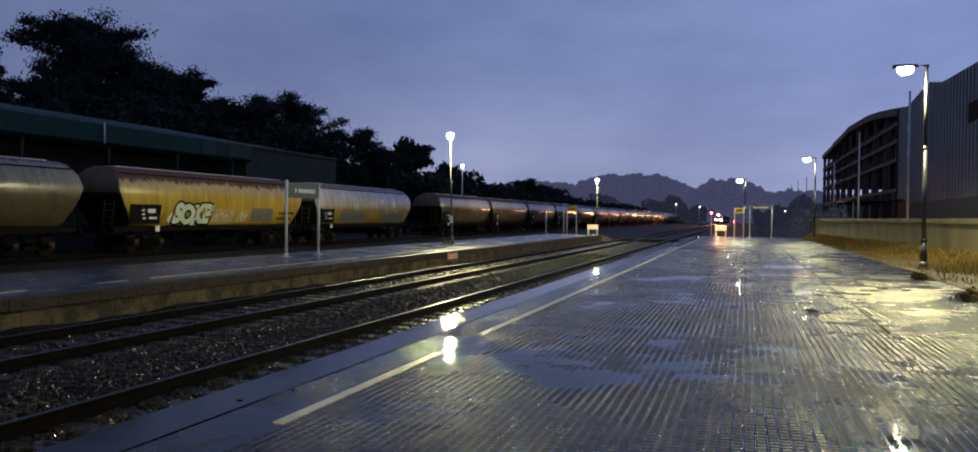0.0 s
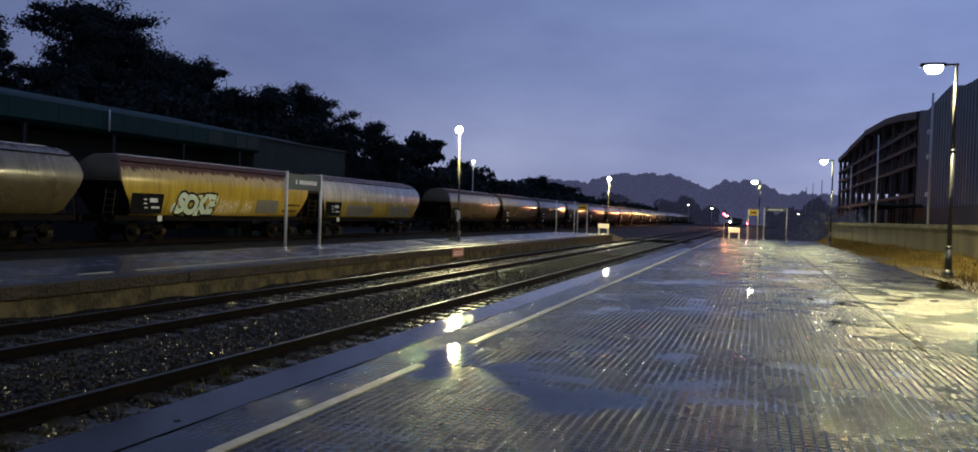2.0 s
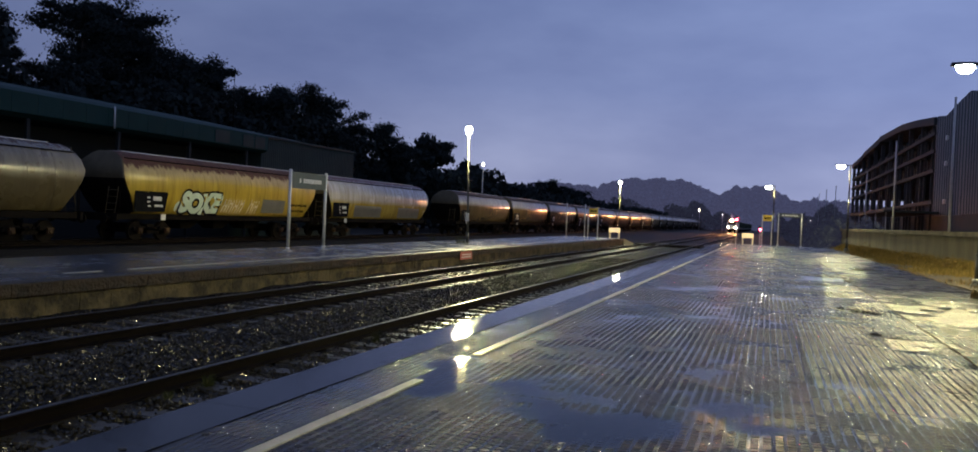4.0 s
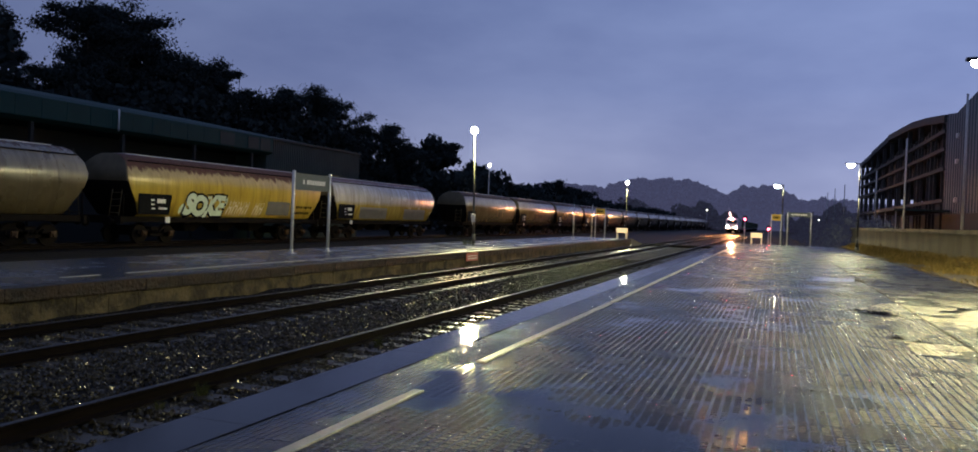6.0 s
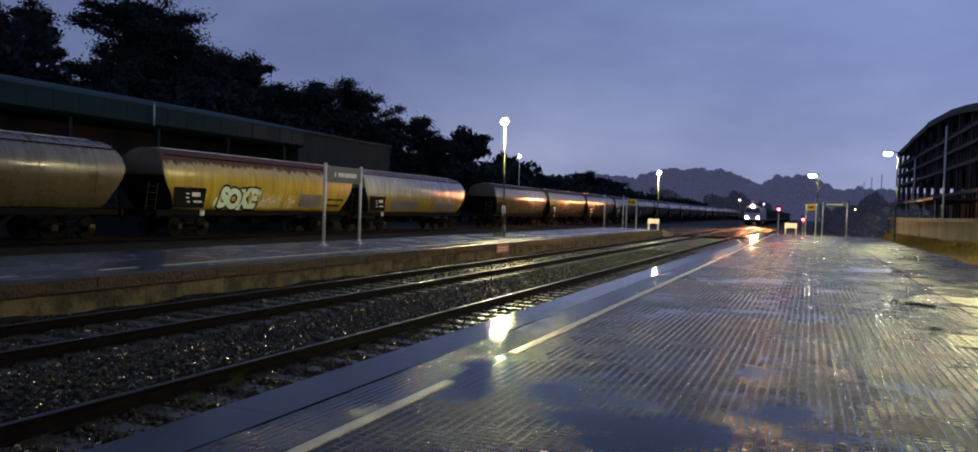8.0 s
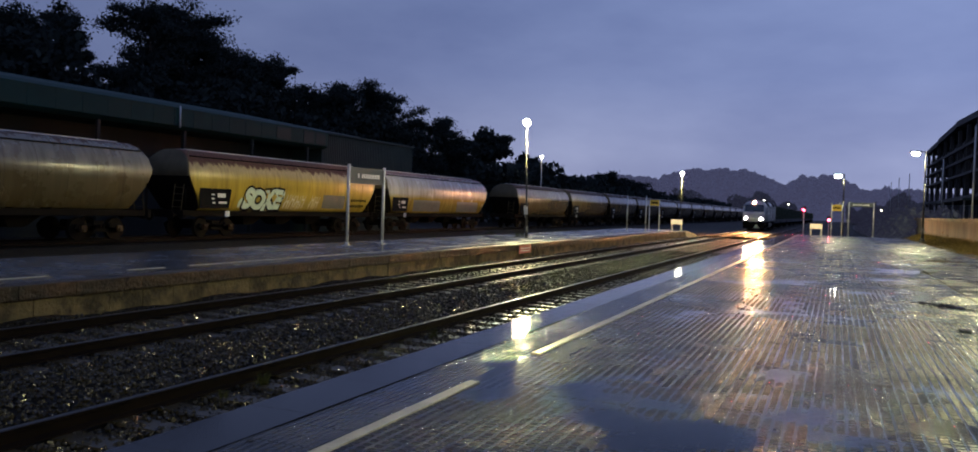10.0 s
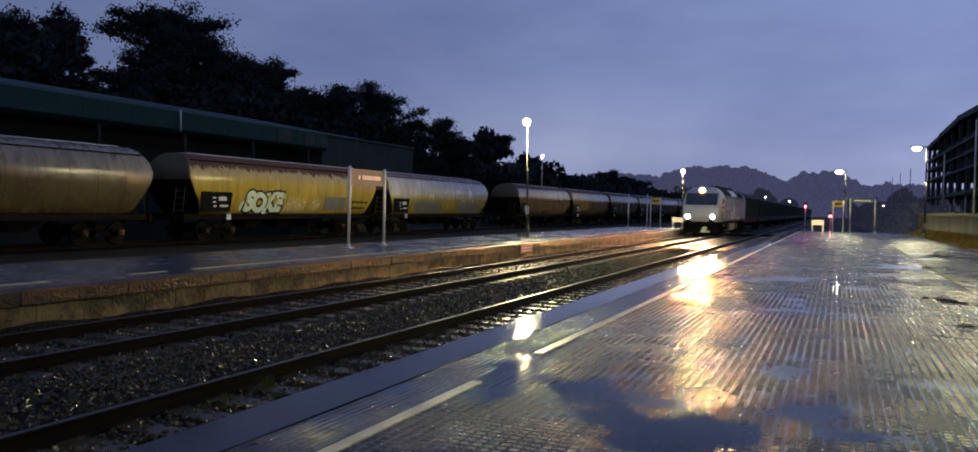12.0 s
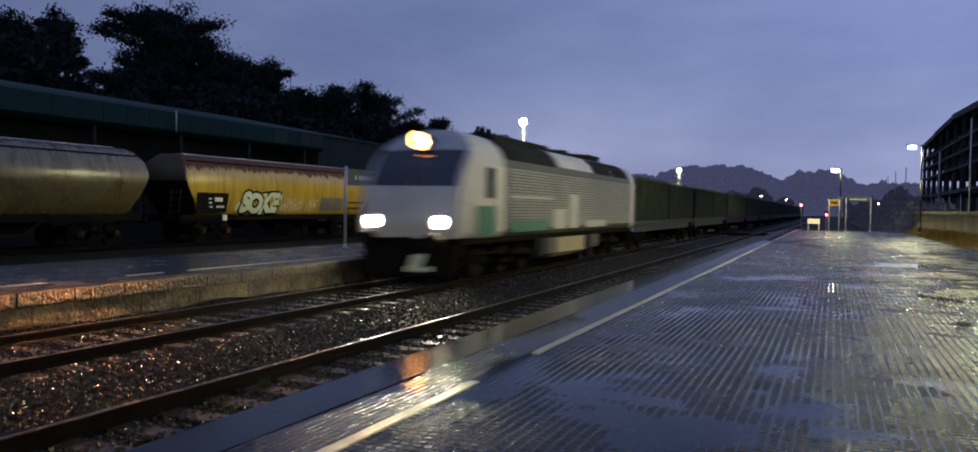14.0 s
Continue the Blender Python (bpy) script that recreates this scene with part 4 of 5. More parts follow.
def front_rows(bm, z0, z1, n, sx, lift, wmax=99.0, mat=0):
    """Bowed front skin between two heights."""
    def width(z):
        for (xa, za), (xb, zb) in zip(SECTION, SECTION[1:]):
            if za <= z <= zb:
                return xa + (xb - xa) * (z - za) / (zb - za)
        return SECTION[0][0] if z < 1.2 else SECTION[-1][0]
    rows = []
    for k in range(n + 1):
        z = z0 + (z1 - z0) * k / n
        w = min(width(z) * sx, wmax)
        full = width(z) * sx
        rows.append([bm.verts.new((w * t, nose(z) - 0.16 * (1 - (w * t / full) ** 2) - lift, z)) for t in (-1, -0.75, -0.5, -0.25, 0, 0.25, 0.5, 0.75, 1)])
    for a, b in zip(rows, rows[1:]):
        for i in range(8):
            f = bm.faces.new((a[i], a[i + 1], b[i + 1], b[i]))
            f.smooth, f.material_index = True, mat


def disc_lamp(parent, x, y, z, r, glow, name, depth=0.10, hood=0.0):
    bm = BM()
    rod(bm, (x, y, z), (x, y - depth, z), r * 1.25, r * 1.2, 20)
    h = part(name, bm, M["black"], parent)
    bm = BM()
    loft(bm, [[(x + r * s * math.cos(a), y - depth - d, z + r * s * math.sin(a)) for a in [k * math.tau / 16 for k in range(16)]] for s, d in ((1, 0.004), (0.8, 0.03), (0.4, 0.045))], 0, True)
    part("lens", bm, glow, h, "glowing lens")
    if hood:
        # open tube that keeps the beam ahead
        bm = BM()
        rings = [[(x + r * s * math.cos(a), y - depth - d, z + r * s * math.sin(a)) for a in [k * math.tau / 20 for k in range(20)]] for s, d in ((1.22, 0.0), (1.22, hood), (1.12, hood), (1.12, 0.0))]
        vs = [[bm.verts.new(p) for p in ring] for ring in rings]
        for a, b in zip(vs, vs[1:]):
            for k in range(20):
                bm.faces.new((a[k], a[(k + 1) % 20], b[(k + 1) % 20], b[k]))
        part("lamp_hood", bm, M["dark"], h)


def beam_lamp(parent, x, y, z):
    """Long-range headlamp: a bright bulb disc deep in a tube, with a glowing rim glass."""
    def ring(r, yy):
        return [(x + r * math.cos(k * math.tau / 20), yy, z + r * math.sin(k * math.tau / 20)) for k in range(20)]
    bm = BM()
    loft(bm, [ring(0.20, y + 0.06), ring(0.22, y - 0.05), ring(0.23, y - 0.42), ring(0.125, y - 0.42), ring(0.115, y - 0.03)], 0, True, True)
    h = part("top_headlamp", bm, M["dark"], parent)
    bm = BM()
    bm.faces.new([bm.verts.new(p) for p in ring(0.10, y - 0.036)])
    part("bulb", bm, M["amber_glow"], h, "bright amber bulb")
    bm = BM()
    loft(bm, [ring(0.225, y - 0.424), ring(0.21, y - 0.445), ring(0.13, y - 0.435), ring(0.128, y - 0.424)], 0, True, False)
    part("rim_glass", bm, M["rim_glow"], h, "glowing amber rim glass")


def locomotive():
    o = thing("locomotive", "white and grey diesel freight locomotive with lit headlamps", "locomotive")
    LEN = 18.6
    bm = BM()
    loft(bm, [ring_at(0.0, 0.93, True), ring_at(2.0), ring_at(2.75)], 0, True, False)
    cab = part("cab", bm, M["cab_white"], o, "white cab shell")
    bm = BM()
    front_rows(bm, 1.12, 3.94, 24, 0.93, 0.0)
    part("cab_front", bm, M["cab_white"], o, "white sloping nose")
    bm = BM()
    front_rows(bm, 2.42, 3.36, 8, 0.93, 0.015, 1.22)
    ws = part("windscreen", bm, M["glass"], o, "wide dark windscreen")
    bm = BM()
    box(bm, -0.03, 0.03, 0.05, 0.10, 2.42, 3.36)
    for v in bm.verts:
        v.co.y = nose(v.co.z) - 0.17 - (0.02 if v.co.y < 0.07 else 0.0)
    part("pillar", bm, M["black"], ws)
    for s in (-1, 1):
        bm = BM()
        rod(bm, (s * 0.5, nose(2.4) - 0.17, 2.40), (s * 0.25, nose(3.1) - 0.20, 3.10), 0.012, 0.012, 6)
        part("wiper", bm, M["black"], ws)
    bm = BM()
    loft(bm, [ring_at(2.75), ring_at(LEN - 1.0)], 0, True, False)
    part("body_shell", bm, M["loco_shell"], o, "grey louvred engine-room side")
    bm = BM()
    loft(bm, [ring_at(LEN - 1.0), ring_at(LEN - 0.1), [(x * 0.9, y, z) for x, y, z in ring_at(LEN)]], 0, True, True)
    part("rear_cab", bm, M["cab_white"], o, "white rear cab shell")
    for s in (-1, 1):
        for k in range(20):
            bm = BM()
            z = 1.34 + k * 0.085
            loft(bm, [[(s * 1.465, y, z), (s * 1.51, y, z + 0.008), (s * 1.495, y, z + 0.05), (s * 1.465, y, z + 0.055)] for y in (3.0, LEN - 1.2)], 0, False)
            part("louvre", bm, M["loco_grey"], o)
        bm = BM()
        box(bm, s * 1.485 - 0.012, s * 1.485 + 0.012, 1.55, 2.05, 2.15, 2.95, 0.008)
        part("side_window", bm, M["glass"], o, "dark cab side window")
        bm = BM()
        for y in (2.2, 2.62):
            rod(bm, (s * 1.53, y, 1.25), (s * 1.53, y, 2.5), 0.018, 0.018, 8)
        part("handrail", bm, M["galv"], o)
        bm = BM()
        box(bm, s * 1.487 - 0.012, s * 1.487 + 0.012, 2.22, 2.66, 1.28, 3.0, 0.006)
        part("cab_door", bm, M["white_paint"], o, "clean white cab door")
        for y0, y1, z0, mt in ((5.9, 6.5, 0.40, "loco_roof"), (6.7, 7.5, 0.45, "loco_shell"), (11.1, 11.7, 0.42, "loco_roof"), (11.9, 12.9, 0.48, "loco_shell")):
            bm = BM()
            box(bm, s * 1.25 - 0.12, s * 1.25 + 0.12, y0, y1, z0, 0.96, 0.03)
            part("equipment_box", bm, M[mt], o, "dark underfloor equipment box")
        bm = BM()
        box(bm, s * 1.482 - 0.008, s * 1.482 + 0.008, 0.95, 2.1, 1.2, 1.95)
        part("green_panel", bm, M["loco_green"], o, "green livery patch")
        for y0, y1, z0, z1 in ((3.2, 6.4, 1.22, 1.55), (6.9, 8.2, 1.25, 1.9), (8.6, 9.6, 1.25, 2.4), (10.6, 13.4, 1.25, 1.5)):
            bm = BM()
            box(bm, s * 1.516 - 0.004, s * 1.516 + 0.004, y0, y1, z0, z1)
            part("side_patch", bm, M["loco_green"] if y0 < 5 else M["cab_white"], o)
        bm = BM()
        box(bm, s * 1.517 - 0.004, s * 1.517 + 0.004, 3.1, 6.8, 2.18, 2.26)
        part("side_stripe", bm, M["cab_white"], o, "white side stripe")
        disc_lamp(o, s * 0.95, -0.02, 1.52, 0.14, M["white_glow"], "headlamp", 0.07, 0.07)
        bm = BM()
        rod(bm, (s * 0.87, 0.1, 1.03), (s * 0.87, -0.42, 1.03), 0.10, 0.09, 12)
        rod(bm, (s * 0.87, -0.42, 1.03), (s * 0.87, -0.48, 1.03), 0.25, 0.24, 18)
        part("buffer", bm, M["dark"], o)
        bm = BM()
        rod(bm, (s * 0.87, LEN, 1.03), (s * 0.87, LEN + 0.45, 1.03), 0.10, 0.09, 12)
        part("buffer", bm, M["dark"], o)
    beam_lamp(o, 0.0, 0.93, 3.58)
    # roof
    bm = BM()
    box(bm, -0.95, 0.95, 3.1, 7.0, 3.74, 3.99, 0.06)
    part("roof_grille", bm, M["loco_roof"], o, "dark roof grille")
    for s in (-1, 1):
        for y0, y1, mt in ((2.9, 7.2, "loco_roof"), (7.6, 11.6, "cab_white"), (11.9, 14.4, "loco_roof"), (14.8, 17.0, "loco_roof")):
            bm = BM()
            loft(bm, [[(s * 1.45, y, 3.27), (s * 1.30, y, 3.545), (s * 1.02, y, 3.775), (s * 0.99, y, 3.73), (s * 1.25, y, 3.50), (s * 1.40, y, 3.24)] for y in (y0, y1)], 0, False)
            part("roof_panel", bm, M[mt], o)
    for y in (8.4, 10.6, 12.8):
        bm = BM()
        rod(bm, (0, y, 3.90), (0, y, 4.04), 0.75, 0.72, 24)
        part("roof_fan", bm, M["loco_roof"], o)
    for y in (14.2, 15.2):
        bm = BM()
        box(bm, -0.5, 0.5, y, y + 0.7, 3.88, 4.14, 0.05)
        part("exhaust_duct", bm, M["loco_roof"], o)
    # underside
    bm = BM()
    box(bm, -1.36, 1.36, 0.2, LEN - 0.1, 0.95, 1.14, 0.03)
    part("underframe", bm, M["dark"], o)
    bm = BM()
    prism(bm, [(-1.38, 0.95), (-1.38, 0.45), (-1.15, 0.30), (1.15, 0.30), (1.38, 0.45), (1.38, 0.95)], 7.6, 10.9)
    part("fuel_tank", bm, M["tank_tan"], o, "tan fuel tank")
    for y in (3.9, LEN - 3.7):
        bogie(o, y, 3.6, 0.53, 3)
    bm = BM()
    loft(bm, [[(-1.35, 0.1, 0.28), (1.35, 0.1, 0.28), (1.35, 0.3, 0.95), (-1.35, 0.3, 0.95)], [(-1.3, -0.12, 0.20), (1.3, -0.12, 0.20), (1.35, 0.0, 0.95), (-1.35, 0.0, 0.95)]], 0, False)
    part("snow_plough", bm, M["dark"], o)
    bm = BM()
    loft(bm, [[(0.05, -0.16, 0.42), (0.75, -0.16, 0.42), (0.75, -0.16, 0.30), (0.05, -0.16, 0.30)], [(0.05, -0.12, 0.42), (0.75, -0.12, 0.42), (0.75, -0.12, 0.30), (0.05, -0.12, 0.30)]], 0, False)
    loft(bm, [[(0.12, -0.16, 0.40), (0.45, -0.16, 0.40), (0.55, -0.12, 0.72), (0.22, -0.12, 0.72)], [(0.12, -0.12, 0.40), (0.45, -0.12, 0.40), (0.55, -0.08, 0.72), (0.22, -0.08, 0.72)]], 0, False)
    part("coupler_hose", bm, M["plough"], o, "pale coupling gear")
    bm = BM()
    box(bm, -0.12, 0.12, -0.25, 0.1, 0.9, 1.15, 0.02)
    rod(bm, (0, -0.25, 1.0), (0, -0.42, 0.75), 0.04, 0.04, 8)
    part("draw_hook", bm, M["dark"], o)
    return o


def container(at):
    o = thing("container", "dark green ribbed open-top freight container on a wagon", "container", "train containers", at)
    L = 8.1
    bm = BM()
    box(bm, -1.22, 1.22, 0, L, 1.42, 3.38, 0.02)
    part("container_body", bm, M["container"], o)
    for s in (-1, 1):
        for k in range(11):
            bm = BM()
            y = 0.25 + k * (L - 0.5) / 10
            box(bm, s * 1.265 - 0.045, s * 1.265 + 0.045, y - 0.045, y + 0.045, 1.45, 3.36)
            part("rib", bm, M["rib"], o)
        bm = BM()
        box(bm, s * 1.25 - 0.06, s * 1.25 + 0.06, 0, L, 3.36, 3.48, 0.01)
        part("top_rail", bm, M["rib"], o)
    return o


def flat_wagon(at):
    o = thing("flat_wagon", "blue-grey flat wagon carrying containers", "freight wagon", "train wagons", at)
    bm = BM()
    box(bm, -1.25, 1.25, 0.0, 17.2, 1.18, 1.40, 0.02)
    for s in (-1, 1):
        box(bm, s * 1.1 - 0.05, s * 1.1 + 0.05, 1.0, 16.2, 0.85, 1.18)
    part("deck", bm, M["deck_blue"], o)
    bogie(o, 2.0)
    bogie(o, 15.2)
    for y, d in ((0.0, -1), (17.2, 1)):
        for s in (-1, 1):
            bm = BM()
            rod(bm, (s * 0.87, y, 1.03), (s * 0.87, y + d * 0.3, 1.03), 0.09, 0.09, 10)
            rod(bm, (s * 0.87, y + d * 0.3, 1.03), (s * 0.87, y + d * 0.33, 1.03), 0.22, 0.22, 14)
            part("buffer", bm, M["dark"], o)
    return o


TRACK_X = 0.5 * (X1 + X2)
LOCO = locomotive()
TRAIN = [(LOCO, 0.0)]
W0, C0 = flat_wagon((TRACK_X, 400, 0)), container((TRACK_X, 400, 0))
TRAIN += [(W0, 19.2), (C0, 19.5), (copy_thing(C0, pose(TRACK_X, 410, 0)), 28.2)]
for k in range(1, 13):
    y = 19.2 + k * 17.9
    TRAIN += [(copy_thing(W0, pose(TRACK_X, 400 + y, 0)), y), (copy_thing(C0, pose(TRACK_X, 400 + y, 0)), y + 0.3), (copy_thing(C0, pose(TRACK_X, 400 + y, 0)), y + 9.0)]


# ---- goods shed ----
def goods_shed():
    o = thing("goods_shed", "long dark goods shed with a green fascia and grey end bay", "shed", at=(-24, 0, 0))
    # recessed wall, its canopy shade put into the colour
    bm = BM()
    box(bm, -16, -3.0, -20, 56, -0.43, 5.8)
    part("shed_wall", bm, M["shed_shade"], o)
    bm = BM()
    loft(bm, [[(0.25, y, 6.0), (0.25, y, 7.05), (-0.2, y, 7.25), (-8, y, 8.6), (-16, y, 7.0), (-16, y, 5.8), (-0.1, y, 5.8)] for y in (-20, 56)], 0, False)
    part("canopy_roof", bm, M["shed_green"], o, "green sheet roof and fascia")
    for k in range(50):
        bm = BM()
        y = -20 + k * 1.52
        box(bm, 0.25, 0.275, y, y + 1.50, 6.02, 7.0, 0.006)
        p = part("fascia_panel", bm, M["shed_green"], o)
    bm = BM()
    for y in (41.2,):
        rod(bm, (0.33, y, 5.9), (0.33, y, 7.15), 0.05, 0.05, 8)
    part("downpipe", bm, M["galv"], o)
    for y0, y1 in ((50.0, 51.5), (53.0, 54.2), (54.4, 55.6)):
        bm = BM()
        box(bm, 0.27, 0.30, y0, y1, 6.1, 6.9, 0.004)
        part("replaced_panel", bm, M["shed_grey"], o, "paler replaced cladding panel")
    for y in range(-18, 56, 6):
        bm = BM()
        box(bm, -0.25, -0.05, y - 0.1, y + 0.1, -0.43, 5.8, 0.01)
        part("canopy_post", bm, M["shed_shade"], o)
    # grey end bay
    bm = BM()
    loft(bm, [[(-0.3, y, -0.43), (-0.3, y, 7.05), (-8, y, 8.4), (-16, y, 7.0), (-16, y, -0.43)] for y in (56, 70)], 0, False)
    part("end_bay", bm, M["shed_grey"], o, "grey corrugated end bay")
    for k in range(56):
        bm = BM()
        y = 56.05 + k * 0.25
        loft(bm, [[(-0.3, y, z), (-0.26, y + 0.05, z), (-0.26, y + 0.13, z), (-0.3, y + 0.18, z)] for z in (0.3, 7.0)], 0, False)
        part("corrugation", bm, M["shed_grey"], o)
    bm = BM()
    box(bm, -0.34, -0.1, 56, 70.05, 7.0, 7.16, 0.02)
    part("gutter", bm, M["shed_grey"], o)
    bm = BM()
    rod(bm, (-1.0, 53.5, 7.2), (-1.0, 53.5, 11.0), 0.03, 0.02, 6)
    part("aerial_mast", bm, M["dark"], o)


goods_shed()


# ---- trees ----
def leaf_quads(centres, size, r):
    n = len(centres)
    a = r.normal(size=(n, 3))
    a /= np.linalg.norm(a, axis=1, keepdims=True)
    b = np.cross(a, r.normal(size=(n, 3)))
    b /= np.linalg.norm(b, axis=1, keepdims=True)
    s = size * r.uniform(0.6, 1.4, (n, 1))
    v = np.stack([centres - a * s, centres + b * s * 0.55, centres + a * s, centres - b * s * 0.55], 1)
    f = np.arange(4 * n).reshape(n, 4)
    return v.reshape(-1, 3), f


def tree(x, y, z0, height, spread, seed, label, clear=0.35, leaves=5200, leaf=0.34):
    r = np.random.default_rng(seed)
    rr = random.Random(seed)
    o = thing("tree", label, "tree", "trees behind the shed", (x, y, z0))
    bm = BM()
    lean = (rr.uniform(-0.6, 0.6), rr.uniform(-0.6, 0.6))
    def stem(f):
        return Vector((lean[0] * f * f + 0.15 * math.sin(5 * f + seed), lean[1] * f * f, height * 0.93 * f))
    r0 = height * 0.018 + 0.05
    for k in range(8):
        rod(bm, stem(k / 8), stem((k + 1) / 8), r0 * (1 - k / 9), r0 * (1 - (k + 1) / 9), 8)
    pads = []
    nl = 24 + int(height * 0.9)
    for k in range(nl):
        f = clear + (0.97 - clear) * (k + rr.random()) / nl
        p = stem(f)
        a = rr.uniform(0, math.tau)
        reach = spread * (0.55 + 0.75 * math.sin(math.pi * min(1.0, (f - clear) / (1.02 - clear) * 0.75 + 0.22))) * rr.uniform(0.55, 1.12)
        q = p + Vector((reach * math.cos(a), reach * math.sin(a), reach * rr.uniform(0.05, 0.45)))
        rod(bm, p, q, r0 * 0.32 * (1 - f * 0.6), 0.02, 5)
        for t in (0.22, 0.5, 0.78, 1.0):
            c = p.lerp(q, t)
            pads.append((c, (0.40 + 0.32 * rr.random()) * (0.60 + 0.17 * spread)))
    pads.append((stem(1.0) + Vector((0, 0, 0.02 * height)), 0.25 * spread))
    part("trunk", bm, M["bark"], o)
    n = leaves // len(pads)
    cs = []
    for c, s in pads:
        d = r.normal(size=(n, 3)) * np.array([s, s, s * 0.62]) * 0.64
        cs.append(np.array(c) + d)
    v, f = leaf_quads(np.concatenate(cs), leaf, r)
    raw("crown", v.tolist(), f.tolist(), M["leaf"], o)
    return o


PINE, BROAD = "tall dark pine with layered ragged crown", "dark broad-leaved tree with a rounded ragged crown"
TREES = [(-50, 38, 17.0, 5.0, PINE), (-48, 44, 15.5, 5.0, PINE), (-48, 49.0, 17.4, 3.2, PINE), (-49, 53.0, 18.6, 2.6, PINE), (-46, 56.5, 13.8, 3.6, BROAD), (-48, 61.8, 20.9, 3.7, PINE), (-49, 67.2, 22.6, 4.4, PINE), (-47, 70.5, 19.5, 4.6, PINE),
         (-48, 75.5, 18.6, 4.0, PINE), (-47, 79.4, 18.8, 3.4, PINE), (-45, 83, 15.6, 4.0, BROAD), (-45, 87.5, 16.8, 4.2, BROAD), (-45, 94.5, 18.2, 4.8, BROAD), (-45, 101.5, 17.4, 4.2, BROAD),
         (-40, 107, 14.6, 4.2, BROAD), (-40, 121.5, 14.6, 4.0, BROAD), (-40, 137, 11.6, 3.0, BROAD), (-60, 277, 15.4, 6.0, BROAD), (-60, 300, 13.4, 7.0, BROAD), (-60, 238, 10.6, 4.5, BROAD)]
for i, (x, y, h, s, l) in enumerate(TREES):
    tree(x, y, -0.42, h, s, 100 + i, l, 0.28 if l == PINE else 0.2, 52000 if y < 110 else 14000, 0.135 if y < 110 else 0.36)


def thicket(name, label, n, leaf, seed, place, material="leaf"):
    r = np.random.default_rng(seed)
    v, f = leaf_quads(place(r, n), leaf, r)
    o = raw(name, v.tolist(), f.tolist(), M[material])
    return tagged(o, label, "undergrowth", kind="stuff")


def bank(r, n):
    """Scrub filling the slope behind the shed and along the sidings."""
    y = r.uniform(20, 150, n)
    x = -43 + r.uniform(-4, 4, n) + np.clip(y - 95, 0, 60) * 0.12
    top = 10.8 + 2.0 * np.sin(y * 0.31) + 1.3 * np.sin(y * 0.83 + 1)
    top = np.where(y > 75, top + 1.0, top)
    top = np.where(y > 104, 8.2 + 1.2 * np.sin(y * 0.7) - (y - 104) * 0.05, top)
    z = -0.4 + (top + 0.4) * np.sqrt(r.random(n))
    return np.stack([x, y, z], 1)


def hedge(r, n):
    y = r.uniform(98, 330, n)
    x = -29 + r.uniform(-3, 3, n)
    top = 7.6 - np.clip(y - 112, 0, 60) * 0.035 + 0.9 * np.sin(y * 0.23) + 0.5 * np.sin(y * 0.71)
    return np.stack([x, y, -0.4 + (top + 0.4) * np.sqrt(r.random(n))], 1)


thicket("undergrowth", "dense dark scrub filling the bank behind the shed", 80000, 0.34, 11, bank)
thicket("undergrowth", "dark hedge along the back of the freight siding", 30000, 0.5, 12, hedge)


# ---- distant hills ----
def hill_height(x):
    h = 20 + 12 * math.exp(-((x + 150) / 40) ** 2) + 16.5 * math.exp(-((x + 72) / 38) ** 6) + 12 * math.exp(-((x - 1) / 21) ** 4) + 4.5 * math.exp(-((x + 28) / 14) ** 2) + 4 * math.exp(-((x - 45) / 25) ** 2)
    return h + 2 * noise.noise(Vector((x * 0.03, 1.0, 0)))


def hills():
    v, f = [], []
    xs = list(range(-900, 901, 12))
    for i, x in enumerate(xs):
        h = hill_height(x)
        v += [(x, 560, -0.42), (x, 580, h * 0.55), (x, 620, h * 0.86), (x, 700, h)]
        if i:
            for k in range(3):
                a = 4 * (i - 1) + k
                f.append((a, a + 4, a + 5, a + 1))
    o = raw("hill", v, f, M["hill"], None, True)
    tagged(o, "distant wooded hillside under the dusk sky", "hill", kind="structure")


def hill_woods(r, n):
    x = r.uniform(-420, 330, n)
    h = np.array([hill_height(a) for a in x])
    clump = 1.2 * np.sin(x * 0.33) + 1.2 * np.sin(x * 0.11 + 2) + 1.2 * np.sin(x * 0.9) + 1.0
    t = r.random(n)
    y = 562 + 100 * t
    z = np.interp(y, (560, 580, 620, 700), (0, 0.55, 0.86, 1.0)) * h + np.clip(clump, 0.0, 6) * r.random(n)
    return np.stack([x, y, z], 1)


hills()
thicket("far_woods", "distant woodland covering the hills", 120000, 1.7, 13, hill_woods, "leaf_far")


def valley_woods(r, n):
    """Lower dark tree line closing the line of sight behind the tracks."""
    x = np.concatenate([r.uniform(-150, -6, n // 2), r.uniform(16, 120, n - n // 2)])
    y = 400 + r.uniform(-25, 25, n) - 0.3 * np.abs(x)
    top = 9.0 + 2.5 * np.sin(x * 0.21) + 1.8 * np.sin(x * 0.57)
    return np.stack([x, y, -0.4 + top * np.sqrt(r.random(n))], 1)


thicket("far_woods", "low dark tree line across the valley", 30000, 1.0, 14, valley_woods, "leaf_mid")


# ---- right-hand side: verge, wall, building ----
def wall_x(y):
    return 20.2 - (min(y, 68) - 30) * 0.078


